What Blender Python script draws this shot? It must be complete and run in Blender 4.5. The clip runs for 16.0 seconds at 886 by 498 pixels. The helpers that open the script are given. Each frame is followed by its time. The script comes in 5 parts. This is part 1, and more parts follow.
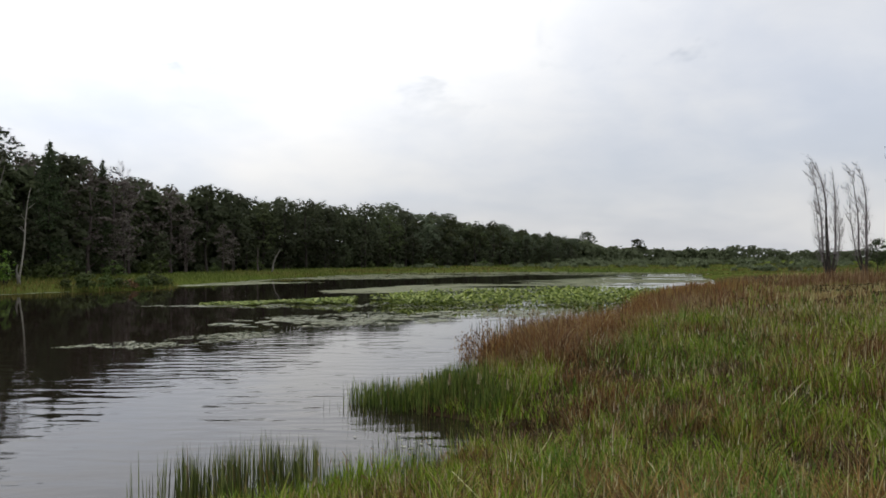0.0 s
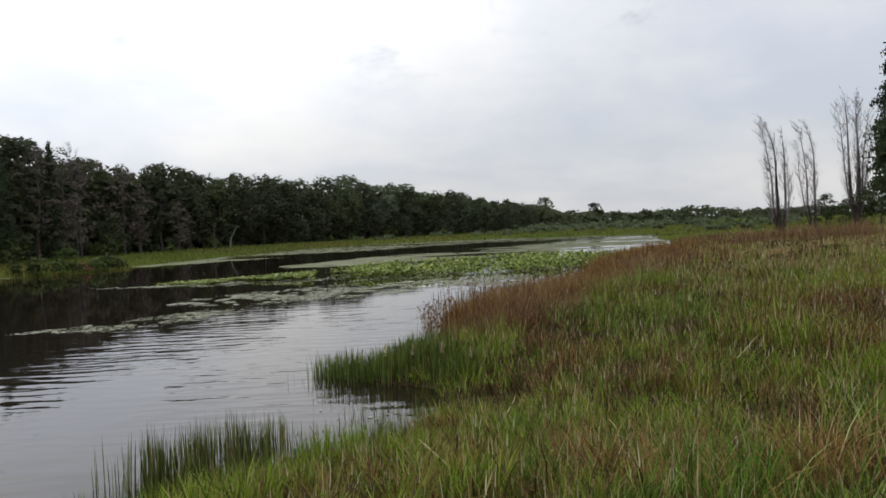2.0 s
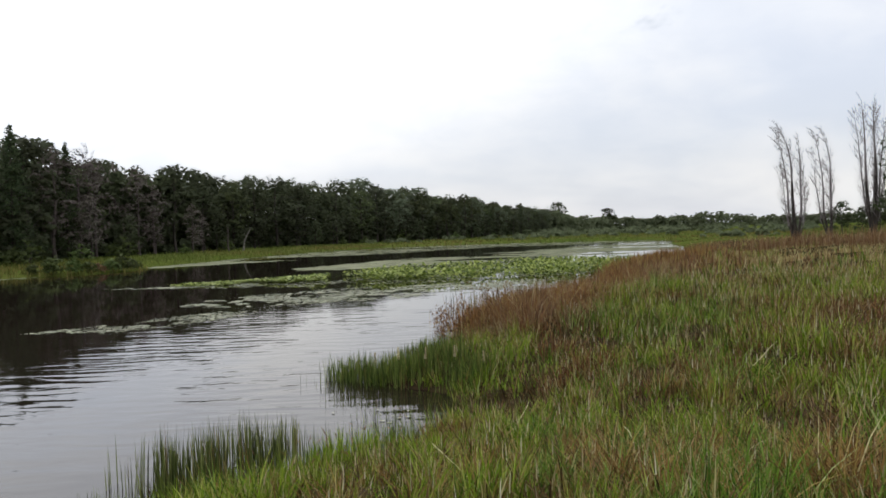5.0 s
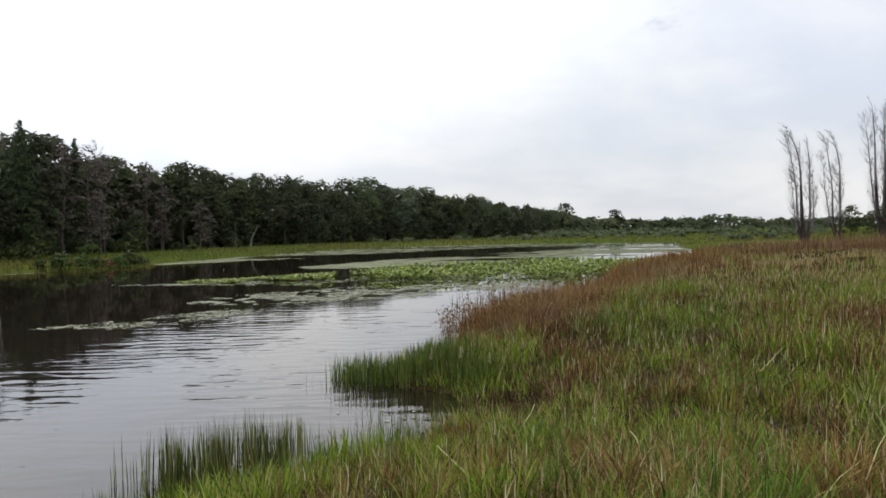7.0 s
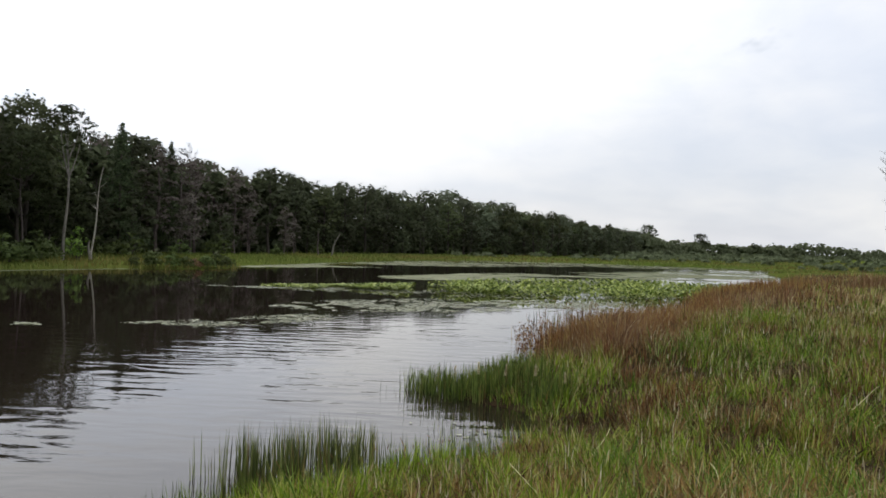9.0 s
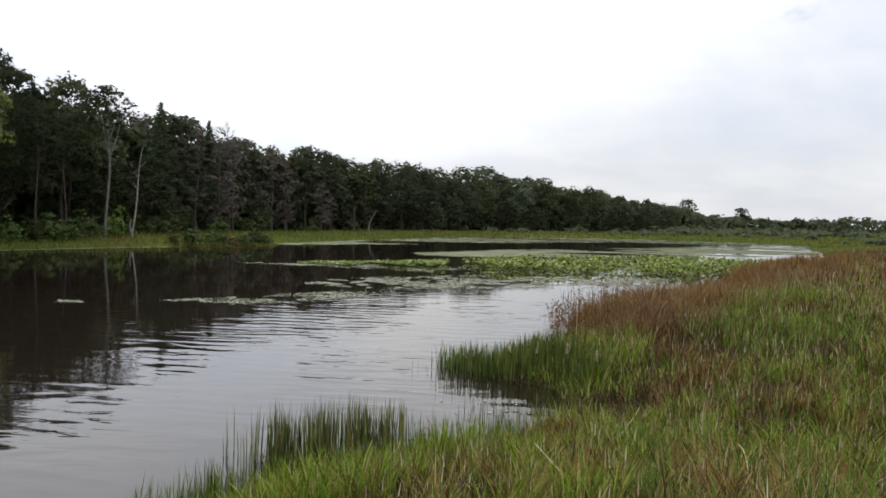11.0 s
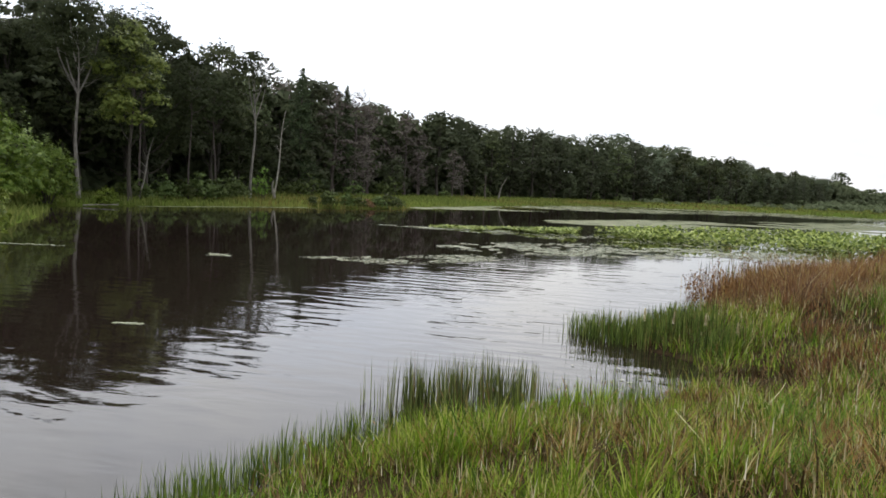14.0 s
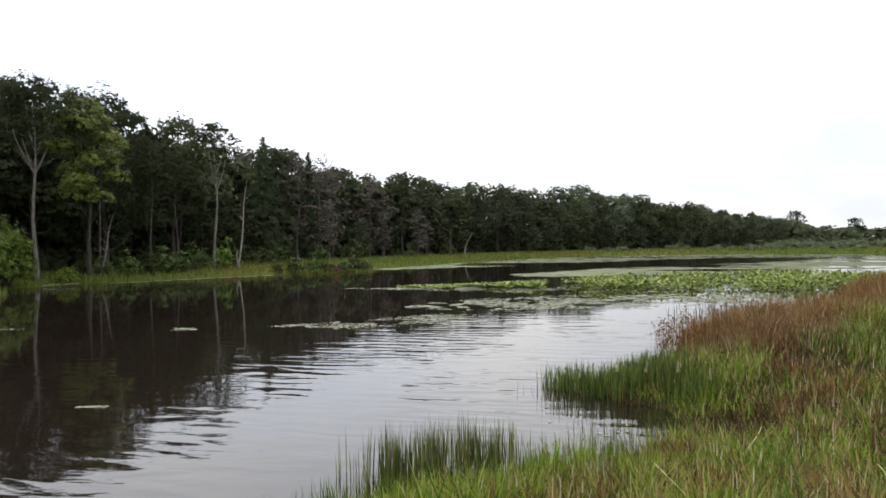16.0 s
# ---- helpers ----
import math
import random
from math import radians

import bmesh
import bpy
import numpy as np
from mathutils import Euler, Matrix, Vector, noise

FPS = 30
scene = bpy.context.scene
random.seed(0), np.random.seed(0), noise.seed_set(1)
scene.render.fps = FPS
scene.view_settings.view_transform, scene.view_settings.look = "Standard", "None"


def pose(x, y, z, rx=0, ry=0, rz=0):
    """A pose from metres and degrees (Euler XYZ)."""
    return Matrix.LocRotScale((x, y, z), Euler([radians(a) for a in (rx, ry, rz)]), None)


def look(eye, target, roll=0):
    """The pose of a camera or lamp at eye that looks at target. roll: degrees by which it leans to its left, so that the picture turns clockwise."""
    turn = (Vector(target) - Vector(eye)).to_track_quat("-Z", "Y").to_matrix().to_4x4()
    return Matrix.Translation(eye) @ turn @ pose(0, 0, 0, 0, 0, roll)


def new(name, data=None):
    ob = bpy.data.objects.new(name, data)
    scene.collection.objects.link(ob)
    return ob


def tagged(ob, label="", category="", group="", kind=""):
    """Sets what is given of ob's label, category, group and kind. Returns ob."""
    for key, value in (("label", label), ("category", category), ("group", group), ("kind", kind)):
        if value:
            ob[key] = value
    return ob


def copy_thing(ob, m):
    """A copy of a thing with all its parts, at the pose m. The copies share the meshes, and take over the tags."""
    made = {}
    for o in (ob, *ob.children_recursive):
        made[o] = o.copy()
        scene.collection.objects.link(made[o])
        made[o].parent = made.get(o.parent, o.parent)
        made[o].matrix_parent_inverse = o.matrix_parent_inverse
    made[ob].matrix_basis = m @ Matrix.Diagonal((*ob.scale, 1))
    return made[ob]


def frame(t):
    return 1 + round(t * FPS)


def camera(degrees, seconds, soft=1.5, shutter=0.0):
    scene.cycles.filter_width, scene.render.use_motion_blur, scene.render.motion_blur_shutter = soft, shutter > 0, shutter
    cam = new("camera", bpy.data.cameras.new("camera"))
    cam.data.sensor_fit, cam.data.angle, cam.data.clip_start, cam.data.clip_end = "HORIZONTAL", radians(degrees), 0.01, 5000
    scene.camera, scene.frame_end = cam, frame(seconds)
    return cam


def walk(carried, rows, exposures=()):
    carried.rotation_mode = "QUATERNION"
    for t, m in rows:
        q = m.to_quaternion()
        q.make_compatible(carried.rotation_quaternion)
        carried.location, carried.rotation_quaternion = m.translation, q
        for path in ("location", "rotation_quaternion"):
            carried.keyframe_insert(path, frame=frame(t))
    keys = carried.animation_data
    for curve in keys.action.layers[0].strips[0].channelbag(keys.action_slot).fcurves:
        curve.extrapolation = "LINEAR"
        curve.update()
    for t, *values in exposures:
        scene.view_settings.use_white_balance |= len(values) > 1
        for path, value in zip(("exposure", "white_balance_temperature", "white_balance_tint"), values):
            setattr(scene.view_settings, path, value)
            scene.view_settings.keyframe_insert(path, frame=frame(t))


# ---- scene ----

# ------------------------------------------------------------------ camera
cam = camera(58.36, 16.0, soft=1.65)
# seconds, x, y, z, yaw, pitch, roll: held in the hand by somebody who stands on the bank and turns
PATH = [
    (0.0, 0.008, -0.015, 2.395, 0.00, 0.54, -0.00),
    (0.2, -0.002, -0.021, 2.389, 0.90, 0.82, -0.07),
    (0.4, -0.012, -0.026, 2.382, 2.28, 1.20, -0.14),
    (0.5, -0.017, -0.029, 2.379, 2.66, 1.44, -0.18),
    (1.0, -0.005, -0.044, 2.386, 2.18, 1.57, -0.04),
    (1.5, 0.012, -0.046, 2.390, -0.38, -0.04, 1.89),
    (2.0, 0.014, -0.034, 2.394, -2.95, -1.69, 2.14),
    (2.5, -0.001, -0.019, 2.394, -2.66, -1.87, 2.29),
    (3.0, -0.001, -0.019, 2.395, -2.74, -1.75, 2.11),
    (3.5, 0.003, -0.023, 2.397, -2.83, -1.76, 2.32),
    (4.0, -0.007, -0.017, 2.392, -2.32, -1.50, 2.07),
    (6.5, -0.002, -0.001, 2.402, -1.96, -1.33, 1.22),
    (7.0, -0.009, 0.003, 2.410, -1.53, -1.39, 0.98),
    (7.5, -0.015, 0.003, 2.407, -1.15, -1.21, 0.10),
    (8.0, -0.025, -0.013, 2.398, 1.37, -0.55, 0.10),
    (8.2, -0.024, -0.017, 2.400, 2.36, -0.64, -0.26),
    (8.4, -0.023, -0.022, 2.401, 1.42, -0.61, -0.63),
    (8.5, -0.022, -0.024, 2.402, 0.74, -0.76, -0.81),
    (8.6, -0.025, -0.018, 2.403, 0.43, -0.90, -1.00),
    (8.8, -0.030, -0.005, 2.406, 3.66, -0.85, -1.37),
    (9.0, -0.035, 0.008, 2.409, 4.17, -0.39, -1.74),
    (9.2, -0.037, 0.015, 2.404, 4.47, -0.33, 1.35),
    (11.3, 0.070, 0.031, 2.440, 7.06, -2.38, -1.94),
    (11.5, 0.078, 0.025, 2.433, 6.26, -2.60, -3.05),
    (12.0, 0.080, 0.025, 2.433, 4.24, -4.20, -3.99),
    (12.5, 0.073, 0.026, 2.438, 3.67, -4.32, -3.54),
    (13.0, 0.074, 0.026, 2.425, 3.53, -3.58, -4.49),
    (13.3, 0.038, 0.025, 2.402, 6.88, -3.87, -4.98),
    (13.5, 0.014, 0.024, 2.386, 9.73, -3.96, -5.26),
    (13.7, -0.004, 0.022, 2.376, 13.02, -4.43, -4.18),
    (14.0, -0.032, 0.018, 2.361, 16.17, -4.86, -2.63),
    (14.3, -0.051, 0.011, 2.359, 17.31, -5.45, -2.30),
    (14.5, -0.063, 0.006, 2.358, 18.04, -5.89, -1.90),
    (14.7, -0.063, 0.011, 2.362, 19.45, -5.76, -1.68),
    (15.0, -0.063, 0.019, 2.367, 18.98, -4.12, -1.37),
    (15.2, -0.062, 0.027, 2.379, 18.43, -2.35, -0.45),
    (15.5, -0.061, 0.040, 2.398, 17.24, -0.82, -0.14),
    (16.0, -0.037, 0.041, 2.401, 13.66, -0.60, 0.54),
]
EXPOSURES = [(0.0, -0.76), (0.5, -0.82), (1.2, -0.76), (2.0, -0.74), (2.5, -0.51), (3.5, -0.47), (7.0, -0.48), (8.5, -0.53), (9.0, -0.47), (11.3, -0.43), (12.0, -0.26), (12.6, -0.09), (14.5, -0.05), (15.0, 0.21), (15.5, 0.19), (16.0, -0.11)]
walk(cam, [(t, pose(x, y, z, 90 + p, r, w)) for t, x, y, z, w, p, r in PATH], EXPOSURES)

# ------------------------------------------------------------------ light
SUN_AZ, SUN_EL = -28.0, 50.0          # degrees; azimuth from +y towards +x
sun_way = Vector((math.sin(radians(SUN_AZ)) * math.cos(radians(SUN_EL)),
                  math.cos(radians(SUN_AZ)) * math.cos(radians(SUN_EL)), math.sin(radians(SUN_EL))))
sun_data = bpy.data.lights.new("sun", "SUN")
sun_data.energy, sun_data.angle, sun_data.color = 1.5, radians(12), (1.0, 0.96, 0.9)
sun = new("sun", sun_data)
sun.matrix_world = look(sun_way * 100, (0, 0, 0))


class Nodes:
    """A short way to write node trees."""

    def __init__(self, tree):
        self.tree = tree
        tree.nodes.clear()

    def add(self, kind, operation=""):
        n = self.tree.nodes.new(kind)
        if operation:
            n.operation = operation
        return n

    def put(self, socket, value):
        if isinstance(value, bpy.types.NodeSocket):
            self.tree.links.new(value, socket)
        else:
            socket.default_value = value

    def math(self, op, a, b=0.0, c=None, clamp=False):
        n = self.add("ShaderNodeMath", op)
        n.use_clamp = clamp
        self.put(n.inputs[0], a), self.put(n.inputs[1], b)
        if c is not None:
            self.put(n.inputs[2], c)
        return n.outputs[0]

    def noise(self, vector, scale, detail=3.0, rough=0.55, distort=0.0):
        n = self.add("ShaderNodeTexNoise")
        self.put(n.inputs["Vector"], vector)
        n.inputs["Scale"].default_value, n.inputs["Detail"].default_value = scale, detail
        n.inputs["Roughness"].default_value, n.inputs["Distortion"].default_value = rough, distort
        return n.outputs["Fac"]

    def ramp(self, fac, *stops):
        n = self.add("ShaderNodeValToRGB")
        el = n.color_ramp.elements
        while len(el) < len(stops):
            el.new(0.5)
        for e, (p, c) in zip(el, stops):
            e.position, e.color = p, (*c, 1) if len(c) == 3 else c
        self.put(n.inputs[0], fac)
        return n.outputs["Color"]

    def mix(self, fac, a, b, blend="MIX"):
        n = self.add("ShaderNodeMix")
        n.data_type, n.blend_type = "RGBA", blend
        self.put(n.inputs[0], fac), self.put(n.inputs[6], a), self.put(n.inputs[7], b)
        return n.outputs[2]

    def span(self, value, a, b, c=0.0, d=1.0):
        n = self.add("ShaderNodeMapRange")
        n.interpolation_type = "SMOOTHSTEP"
        for s, v in zip(n.inputs, (value, a, b, c, d)):
            self.put(s, v)
        return n.outputs[0]


world = bpy.data.worlds.new("world")
scene.world = world
world.use_nodes = True
w = Nodes(world.node_tree)
sky = w.add("ShaderNodeTexSky")
sky.sky_type, sky.sun_disc, sky.sun_elevation, sky.sun_rotation = "NISHITA", False, radians(SUN_EL), radians(SUN_AZ)
sky.air_density, sky.dust_density = 1.0, 1.5
coord = w.add("ShaderNodeTexCoord").outputs["Generated"]
sep = w.add("ShaderNodeSeparateXYZ")
w.put(sep.inputs[0], coord)
up = w.math("MAXIMUM", sep.outputs[2], 0.0)
flat = w.add("ShaderNodeVectorMath", operation="DIVIDE")
low = w.math("ADD", up, 0.28)
comb = w.add("ShaderNodeCombineXYZ")
for s in comb.inputs:
    w.put(s, low)
w.put(flat.inputs[0], coord), w.put(flat.inputs[1], comb.outputs[0])
flat_co = w.add("ShaderNodeVectorMath", operation="MULTIPLY")
w.put(flat_co.inputs[0], flat.outputs[0])
flat_co.inputs[1].default_value = (1.0, 1.0, 0.0)
cover = w.noise(flat_co.outputs[0], 0.8, 4.0, 0.5, 0.4)
fine = w.noise(flat_co.outputs[0], 4.5, 5.0, 0.6, 0.3)
both = w.math("ADD", w.math("MULTIPLY", cover, 0.87), w.math("MULTIPLY", fine, 0.13))
thick = w.span(both, 0.34, 0.62)
glow = w.add("ShaderNodeVectorMath", operation="DOT_PRODUCT")
w.put(glow.inputs[0], coord)
glow.inputs[1].default_value = sun_way
near_sun = w.span(glow.outputs["Value"], 0.57, 1.0)
patchy = w.math("ADD", w.span(up, 0.26, 0.5, 1.35, 2.5), w.math("MULTIPLY", w.span(w.noise(flat_co.outputs[0], 3.2, 4.0, 0.55, 0.5), 0.36, 0.64, -0.9, 0.9), w.span(up, 0.28, 0.42)))
lift = w.math("ADD", w.math("MULTIPLY", near_sun, patchy), w.span(up, 0.03, 0.25, 1.24, 1.47))
lift = w.math("MULTIPLY", lift, w.span(fine, 0.3, 0.65, 0.99, 1.006))
cloud = w.mix(thick, (0.905, 0.955, 1.07, 1), (1.0, 0.999, 0.998, 1))
cloud_lit = w.mix(1.0, cloud, (1, 1, 1, 1), "MULTIPLY")
scale = w.add("ShaderNodeVectorMath", operation="SCALE")
w.put(scale.inputs[0], cloud_lit), w.put(scale.inputs["Scale"], lift)
clear = w.add("ShaderNodeVectorMath", operation="SCALE")
w.put(clear.inputs[0], sky.outputs[0])
clear.inputs["Scale"].default_value = 0.1
veil = w.math("ADD", w.math("MULTIPLY", thick, 0.25), 0.72)
gap = w.math("MULTIPLY", w.span(w.noise(flat_co.outputs[0], 2.6, 4.0, 0.6, 0.6), 0.42, 0.30), w.span(up, 0.13, 0.28))
# a ragged hole in the cloud
hole = w.add("ShaderNodeVectorMath", operation="DOT_PRODUCT")
w.put(hole.inputs[0], coord)
hole.inputs[1].default_value = (math.sin(radians(13)) * math.cos(radians(22.5)), math.cos(radians(13)) * math.cos(radians(22.5)), math.sin(radians(22.5)))
ragged = w.math("ADD", hole.outputs["Value"], w.math("MULTIPLY", w.math("SUBTRACT", fine, 0.5), 0.012))
gap = w.math("MAXIMUM", gap, w.span(ragged, 0.9945, 0.9985, 0.0, 1.8))
back = w.add("ShaderNodeBackground")
w.put(back.inputs["Color"], w.mix(w.math("MULTIPLY", veil, w.math("SUBTRACT", 1.0, w.math("MULTIPLY", gap, 0.38))), clear.outputs[0], scale.outputs[0]))
back.inputs["Strength"].default_value = 1.0
w.tree.links.new(back.outputs[0], w.add("ShaderNodeOutputWorld").inputs[0])


# ------------------------------------------------------------------ materials
def material(name):
    m = bpy.data.materials.new(name)
    m.use_nodes = True
    return m, Nodes(m.node_tree)


def leafy(name, stops, patch=None, patch_scale=0.4, rough=0.55, through_light=0.3, spread=0.25, gloss=0.3):
    """Leaves or blades: every one has its own tint, with broader patches of another tint and light that shines through."""
    m, n = material(name)
    geo, info = n.add("ShaderNodeNewGeometry"), n.add("ShaderNodeObjectInfo")
    co = n.add("ShaderNodeTexCoord").outputs["Object"]
    colour = n.ramp(geo.outputs["Random Per Island"], *stops)
    if patch:
        spot = n.span(n.noise(co, patch_scale, 4.0), 0.45, 0.62)
        colour = n.mix(spot, colour, (*patch, 1), "MULTIPLY")
    hsv = n.add("ShaderNodeHueSaturation")
    n.put(hsv.inputs["Value"], n.math("ADD", n.math("MULTIPLY", info.outputs["Random"], spread * 2), 1 - spread))
    n.put(hsv.inputs["Hue"], n.math("ADD", n.math("MULTIPLY", info.outputs["Random"], 0.03), 0.485))
    n.put(hsv.inputs["Color"], colour)
    b, t, x = n.add("ShaderNodeBsdfPrincipled"), n.add("ShaderNodeBsdfTranslucent"), n.add("ShaderNodeMixShader")
    n.put(b.inputs["Base Color"], hsv.outputs[0]), n.put(t.inputs["Color"], hsv.outputs[0])
    b.inputs["Roughness"].default_value = rough
    b.inputs["Specular IOR Level"].default_value = gloss
    x.inputs[0].default_value = through_light
    n.tree.links.new(b.outputs[0], x.inputs[1]), n.tree.links.new(t.outputs[0], x.inputs[2])
    n.tree.links.new(x.outputs[0], n.add("ShaderNodeOutputMaterial").inputs[0])
    return m


def rough_stuff(name, a, b, c, scale, stretch=(1, 1, 1), bump=0.4, rough=0.85, depth=0.02):
    """Bark, soil and the like: two scales of mottling and relief."""
    m, n = material(name)
    co = n.add("ShaderNodeTexCoord").outputs["Object"]
    st = n.add("ShaderNodeVectorMath", operation="MULTIPLY")
    n.put(st.inputs[0], co)
    st.inputs[1].default_value = stretch
    big, small = n.noise(st.outputs[0], scale, 4.0), n.noise(st.outputs[0], scale * 6, 5.0, 0.65)
    colour = n.mix(n.span(small, 0.35, 0.7), n.ramp(big, (0.35, a), (0.65, b)), (*c, 1))
    p, bp = n.add("ShaderNodeBsdfPrincipled"), n.add("ShaderNodeBump")
    n.put(bp.inputs["Height"], small)
    bp.inputs["Strength"].default_value, bp.inputs["Distance"].default_value = bump, depth
    n.put(p.inputs["Base Color"], colour), n.put(p.inputs["Normal"], bp.outputs[0])
    p.inputs["Roughness"].default_value = rough
    p.inputs["Specular IOR Level"].default_value = 0.25
    n.tree.links.new(p.outputs[0], n.add("ShaderNodeOutputMaterial").inputs[0])
    return m


def marsh_floor():
    """Dark thatch and mud under the tall grass; low matted sedge on the open marsh further off."""
    m, n = material("marsh floor")
    co = n.add("ShaderNodeTexCoord").outputs["Object"]
    place = n.add("ShaderNodeSeparateXYZ")
    n.put(place.inputs[0], co)
    big, small, wide = n.noise(co, 0.7, 4.0), n.noise(co, 6.0, 5.0, 0.65), n.noise(co, 0.05, 4.0)
    thatch = n.mix(n.span(small, 0.35, 0.7), n.ramp(big, (0.35, (0.022, 0.018, 0.010)), (0.65, (0.045, 0.042, 0.016))), (0.036, 0.024, 0.013, 1))
    sedge = n.mix(n.span(small, 0.3, 0.75), n.ramp(wide, (0.38, (0.062, 0.088, 0.016)), (0.62, (0.095, 0.105, 0.026))), (0.045, 0.064, 0.012, 1))
    open_marsh = n.math("MAXIMUM", n.span(place.outputs[1], 60.0, 95.0), n.span(place.outputs[0], -14.0, -20.0))
    p, bp = n.add("ShaderNodeBsdfPrincipled"), n.add("ShaderNodeBump")
    n.put(bp.inputs["Height"], small)
    bp.inputs["Strength"].default_value, bp.inputs["Distance"].default_value = 0.6, 0.06
    n.put(p.inputs["Base Color"], n.mix(open_marsh, thatch, sedge)), n.put(p.inputs["Normal"], bp.outputs[0])
    p.inputs["Roughness"].default_value = 0.9
    p.inputs["Specular IOR Level"].default_value = 0.0
    n.tree.links.new(p.outputs[0], n.add("ShaderNodeOutputMaterial").inputs[0])
    return m


def pond_water():
    m, n = material("pond water")
    co = n.add("ShaderNodeTexCoord").outputs["Object"]
    st = n.add("ShaderNodeVectorMath", operation="MULTIPLY")
    n.put(st.inputs[0], co)
    st.inputs[1].default_value = (0.42, 1.0, 1.0)
    place = n.add("ShaderNodeSeparateXYZ")
    n.put(place.inputs[0], co)
    # a breeze ruffles the open middle; the lee of the bank and the lily beds lie calm
    reach = n.add("ShaderNodeVectorMath", operation="LENGTH")
    n.put(reach.inputs[0], co)
    breeze = n.math("MULTIPLY", n.span(reach.outputs["Value"], 6.8, 10.0), n.span(reach.outputs["Value"], 15.0, 27.0, 1.0, 0.10))
    breeze = n.math("MULTIPLY", breeze, n.span(place.outputs[0], -4.5, -0.5, 1.0, 0.6))
    breeze = n.math("MULTIPLY", breeze, n.span(place.outputs[0], -8.0, -4.6, 0.3, 1.0))
    lee = n.math("MULTIPLY", n.span(place.outputs[1], 2.0, 3.6), n.span(place.outputs[1], 5.2, 7.2, 1.0, 0.0))
    breeze = n.math("ADD", breeze, n.math("MULTIPLY", lee, 0.4))
    gust = n.math("MULTIPLY", n.math("ADD", breeze, 0.035), n.span(n.noise(co, 0.16, 3.0, 0.5, 0.6), 0.36, 0.62, 0.25, 1.0))
    wave = n.noise(st.outputs[0], 1.7, 1.6, 0.45, 0.8)
    chop = n.noise(st.outputs[0], 5.0, 2.0, 0.5, 0.3)
    crest = n.add("ShaderNodeTexWave")
    crest.wave_type, crest.bands_direction, crest.wave_profile = "BANDS", "Y", "SIN"
    n.put(crest.inputs["Vector"], co)
    for name, value in (("Scale", 0.62), ("Distortion", 5.0), ("Detail", 2.0), ("Detail Scale", 0.7), ("Detail Roughness", 0.5)):
        crest.inputs[name].default_value = value
    height = n.math("ADD", n.math("MULTIPLY", wave, 1.0), n.math("MULTIPLY", chop, 0.3))
    height = n.math("ADD", height, n.math("MULTIPLY", crest.outputs["Fac"], 0.12))
    bp = n.add("ShaderNodeBump")
    n.put(bp.inputs["Height"], n.math("MULTIPLY", height, gust))
    bp.inputs["Strength"].default_value, bp.inputs["Distance"].default_value = 1.0, 0.028
    p = n.add("ShaderNodeBsdfPrincipled")
    n.put(p.inputs["Base Color"], n.mix(n.noise(co, 0.3, 3.0), (0.0095, 0.0064, 0.0049, 1), (0.0155, 0.0108, 0.0084, 1)))
    n.put(p.inputs["Normal"], bp.outputs[0])
    p.inputs["Roughness"].default_value, p.inputs["IOR"].default_value = 0.03, 1.333
    n.tree.links.new(p.outputs[0], n.add("ShaderNodeOutputMaterial").inputs[0])
    return m


M_WATER = pond_water()
M_SOIL = marsh_floor()
M_BARK = rough_stuff("grey brown bark", (0.05, 0.042, 0.034), (0.10, 0.085, 0.07), (0.03, 0.026, 0.022), 1.6, (1, 1, 0.25))
M_PALE = rough_stuff("pale weathered bark", (0.19, 0.172, 0.152), (0.29, 0.27, 0.24), (0.10, 0.092, 0.08), 1.2, (1, 1, 0.3))
M_WHITE = rough_stuff("bleached bare wood", (0.36, 0.33, 0.29), (0.48, 0.45, 0.40), (0.22, 0.20, 0.17), 1.2, (1, 1, 0.3))
M_DEAD = rough_stuff("dry dead wood", (0.085, 0.066, 0.060), (0.14, 0.115, 0.105), (0.045, 0.036, 0.033), 1.5, (1, 1, 0.3))
M_TWIG = rough_stuff("grey bleached twigs", (0.22, 0.19, 0.19), (0.38, 0.345, 0.34), (0.13, 0.112, 0.112), 1.5, (1, 1, 0.3))
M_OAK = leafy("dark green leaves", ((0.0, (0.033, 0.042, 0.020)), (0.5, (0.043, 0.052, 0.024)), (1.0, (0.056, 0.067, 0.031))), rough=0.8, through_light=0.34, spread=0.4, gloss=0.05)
M_MAPLE = leafy("light green leaves", ((0.0, (0.095, 0.134, 0.032)), (0.5, (0.168, 0.230, 0.048)), (1.0, (0.276, 0.336, 0.084))), through_light=0.3, gloss=0.15)
# the dark leaves made paler: haze put into the colour of further trees
M_OAK_HAZED = leafy("dark green leaves paled for haze", ((0.0, (0.052, 0.062, 0.035)), (0.5, (0.065, 0.075, 0.040)), (1.0, (0.080, 0.092, 0.048))), rough=0.75, through_light=0.34, spread=0.4, gloss=0.1)
M_NEEDLE = leafy("dark needles", ((0.0, (0.036, 0.050, 0.026)), (1.0, (0.075, 0.095, 0.042))), rough=0.75, through_light=0.1, gloss=0.1)
M_MID = leafy("soft green leaves", ((0.0, (0.052, 0.065, 0.031)), (0.5, (0.080, 0.096, 0.043)), (1.0, (0.113, 0.133, 0.056))), rough=0.75, through_light=0.34, spread=0.4, gloss=0.1)
# paler again: stronger haze painted into the leaves of the farthest trees
M_HAZED = leafy("leaves paled grey green for haze", ((0.0, (0.090, 0.106, 0.069)), (0.5, (0.112, 0.131, 0.083)), (1.0, (0.136, 0.158, 0.097))), rough=0.8, through_light=0.4, spread=0.35, gloss=0.05)
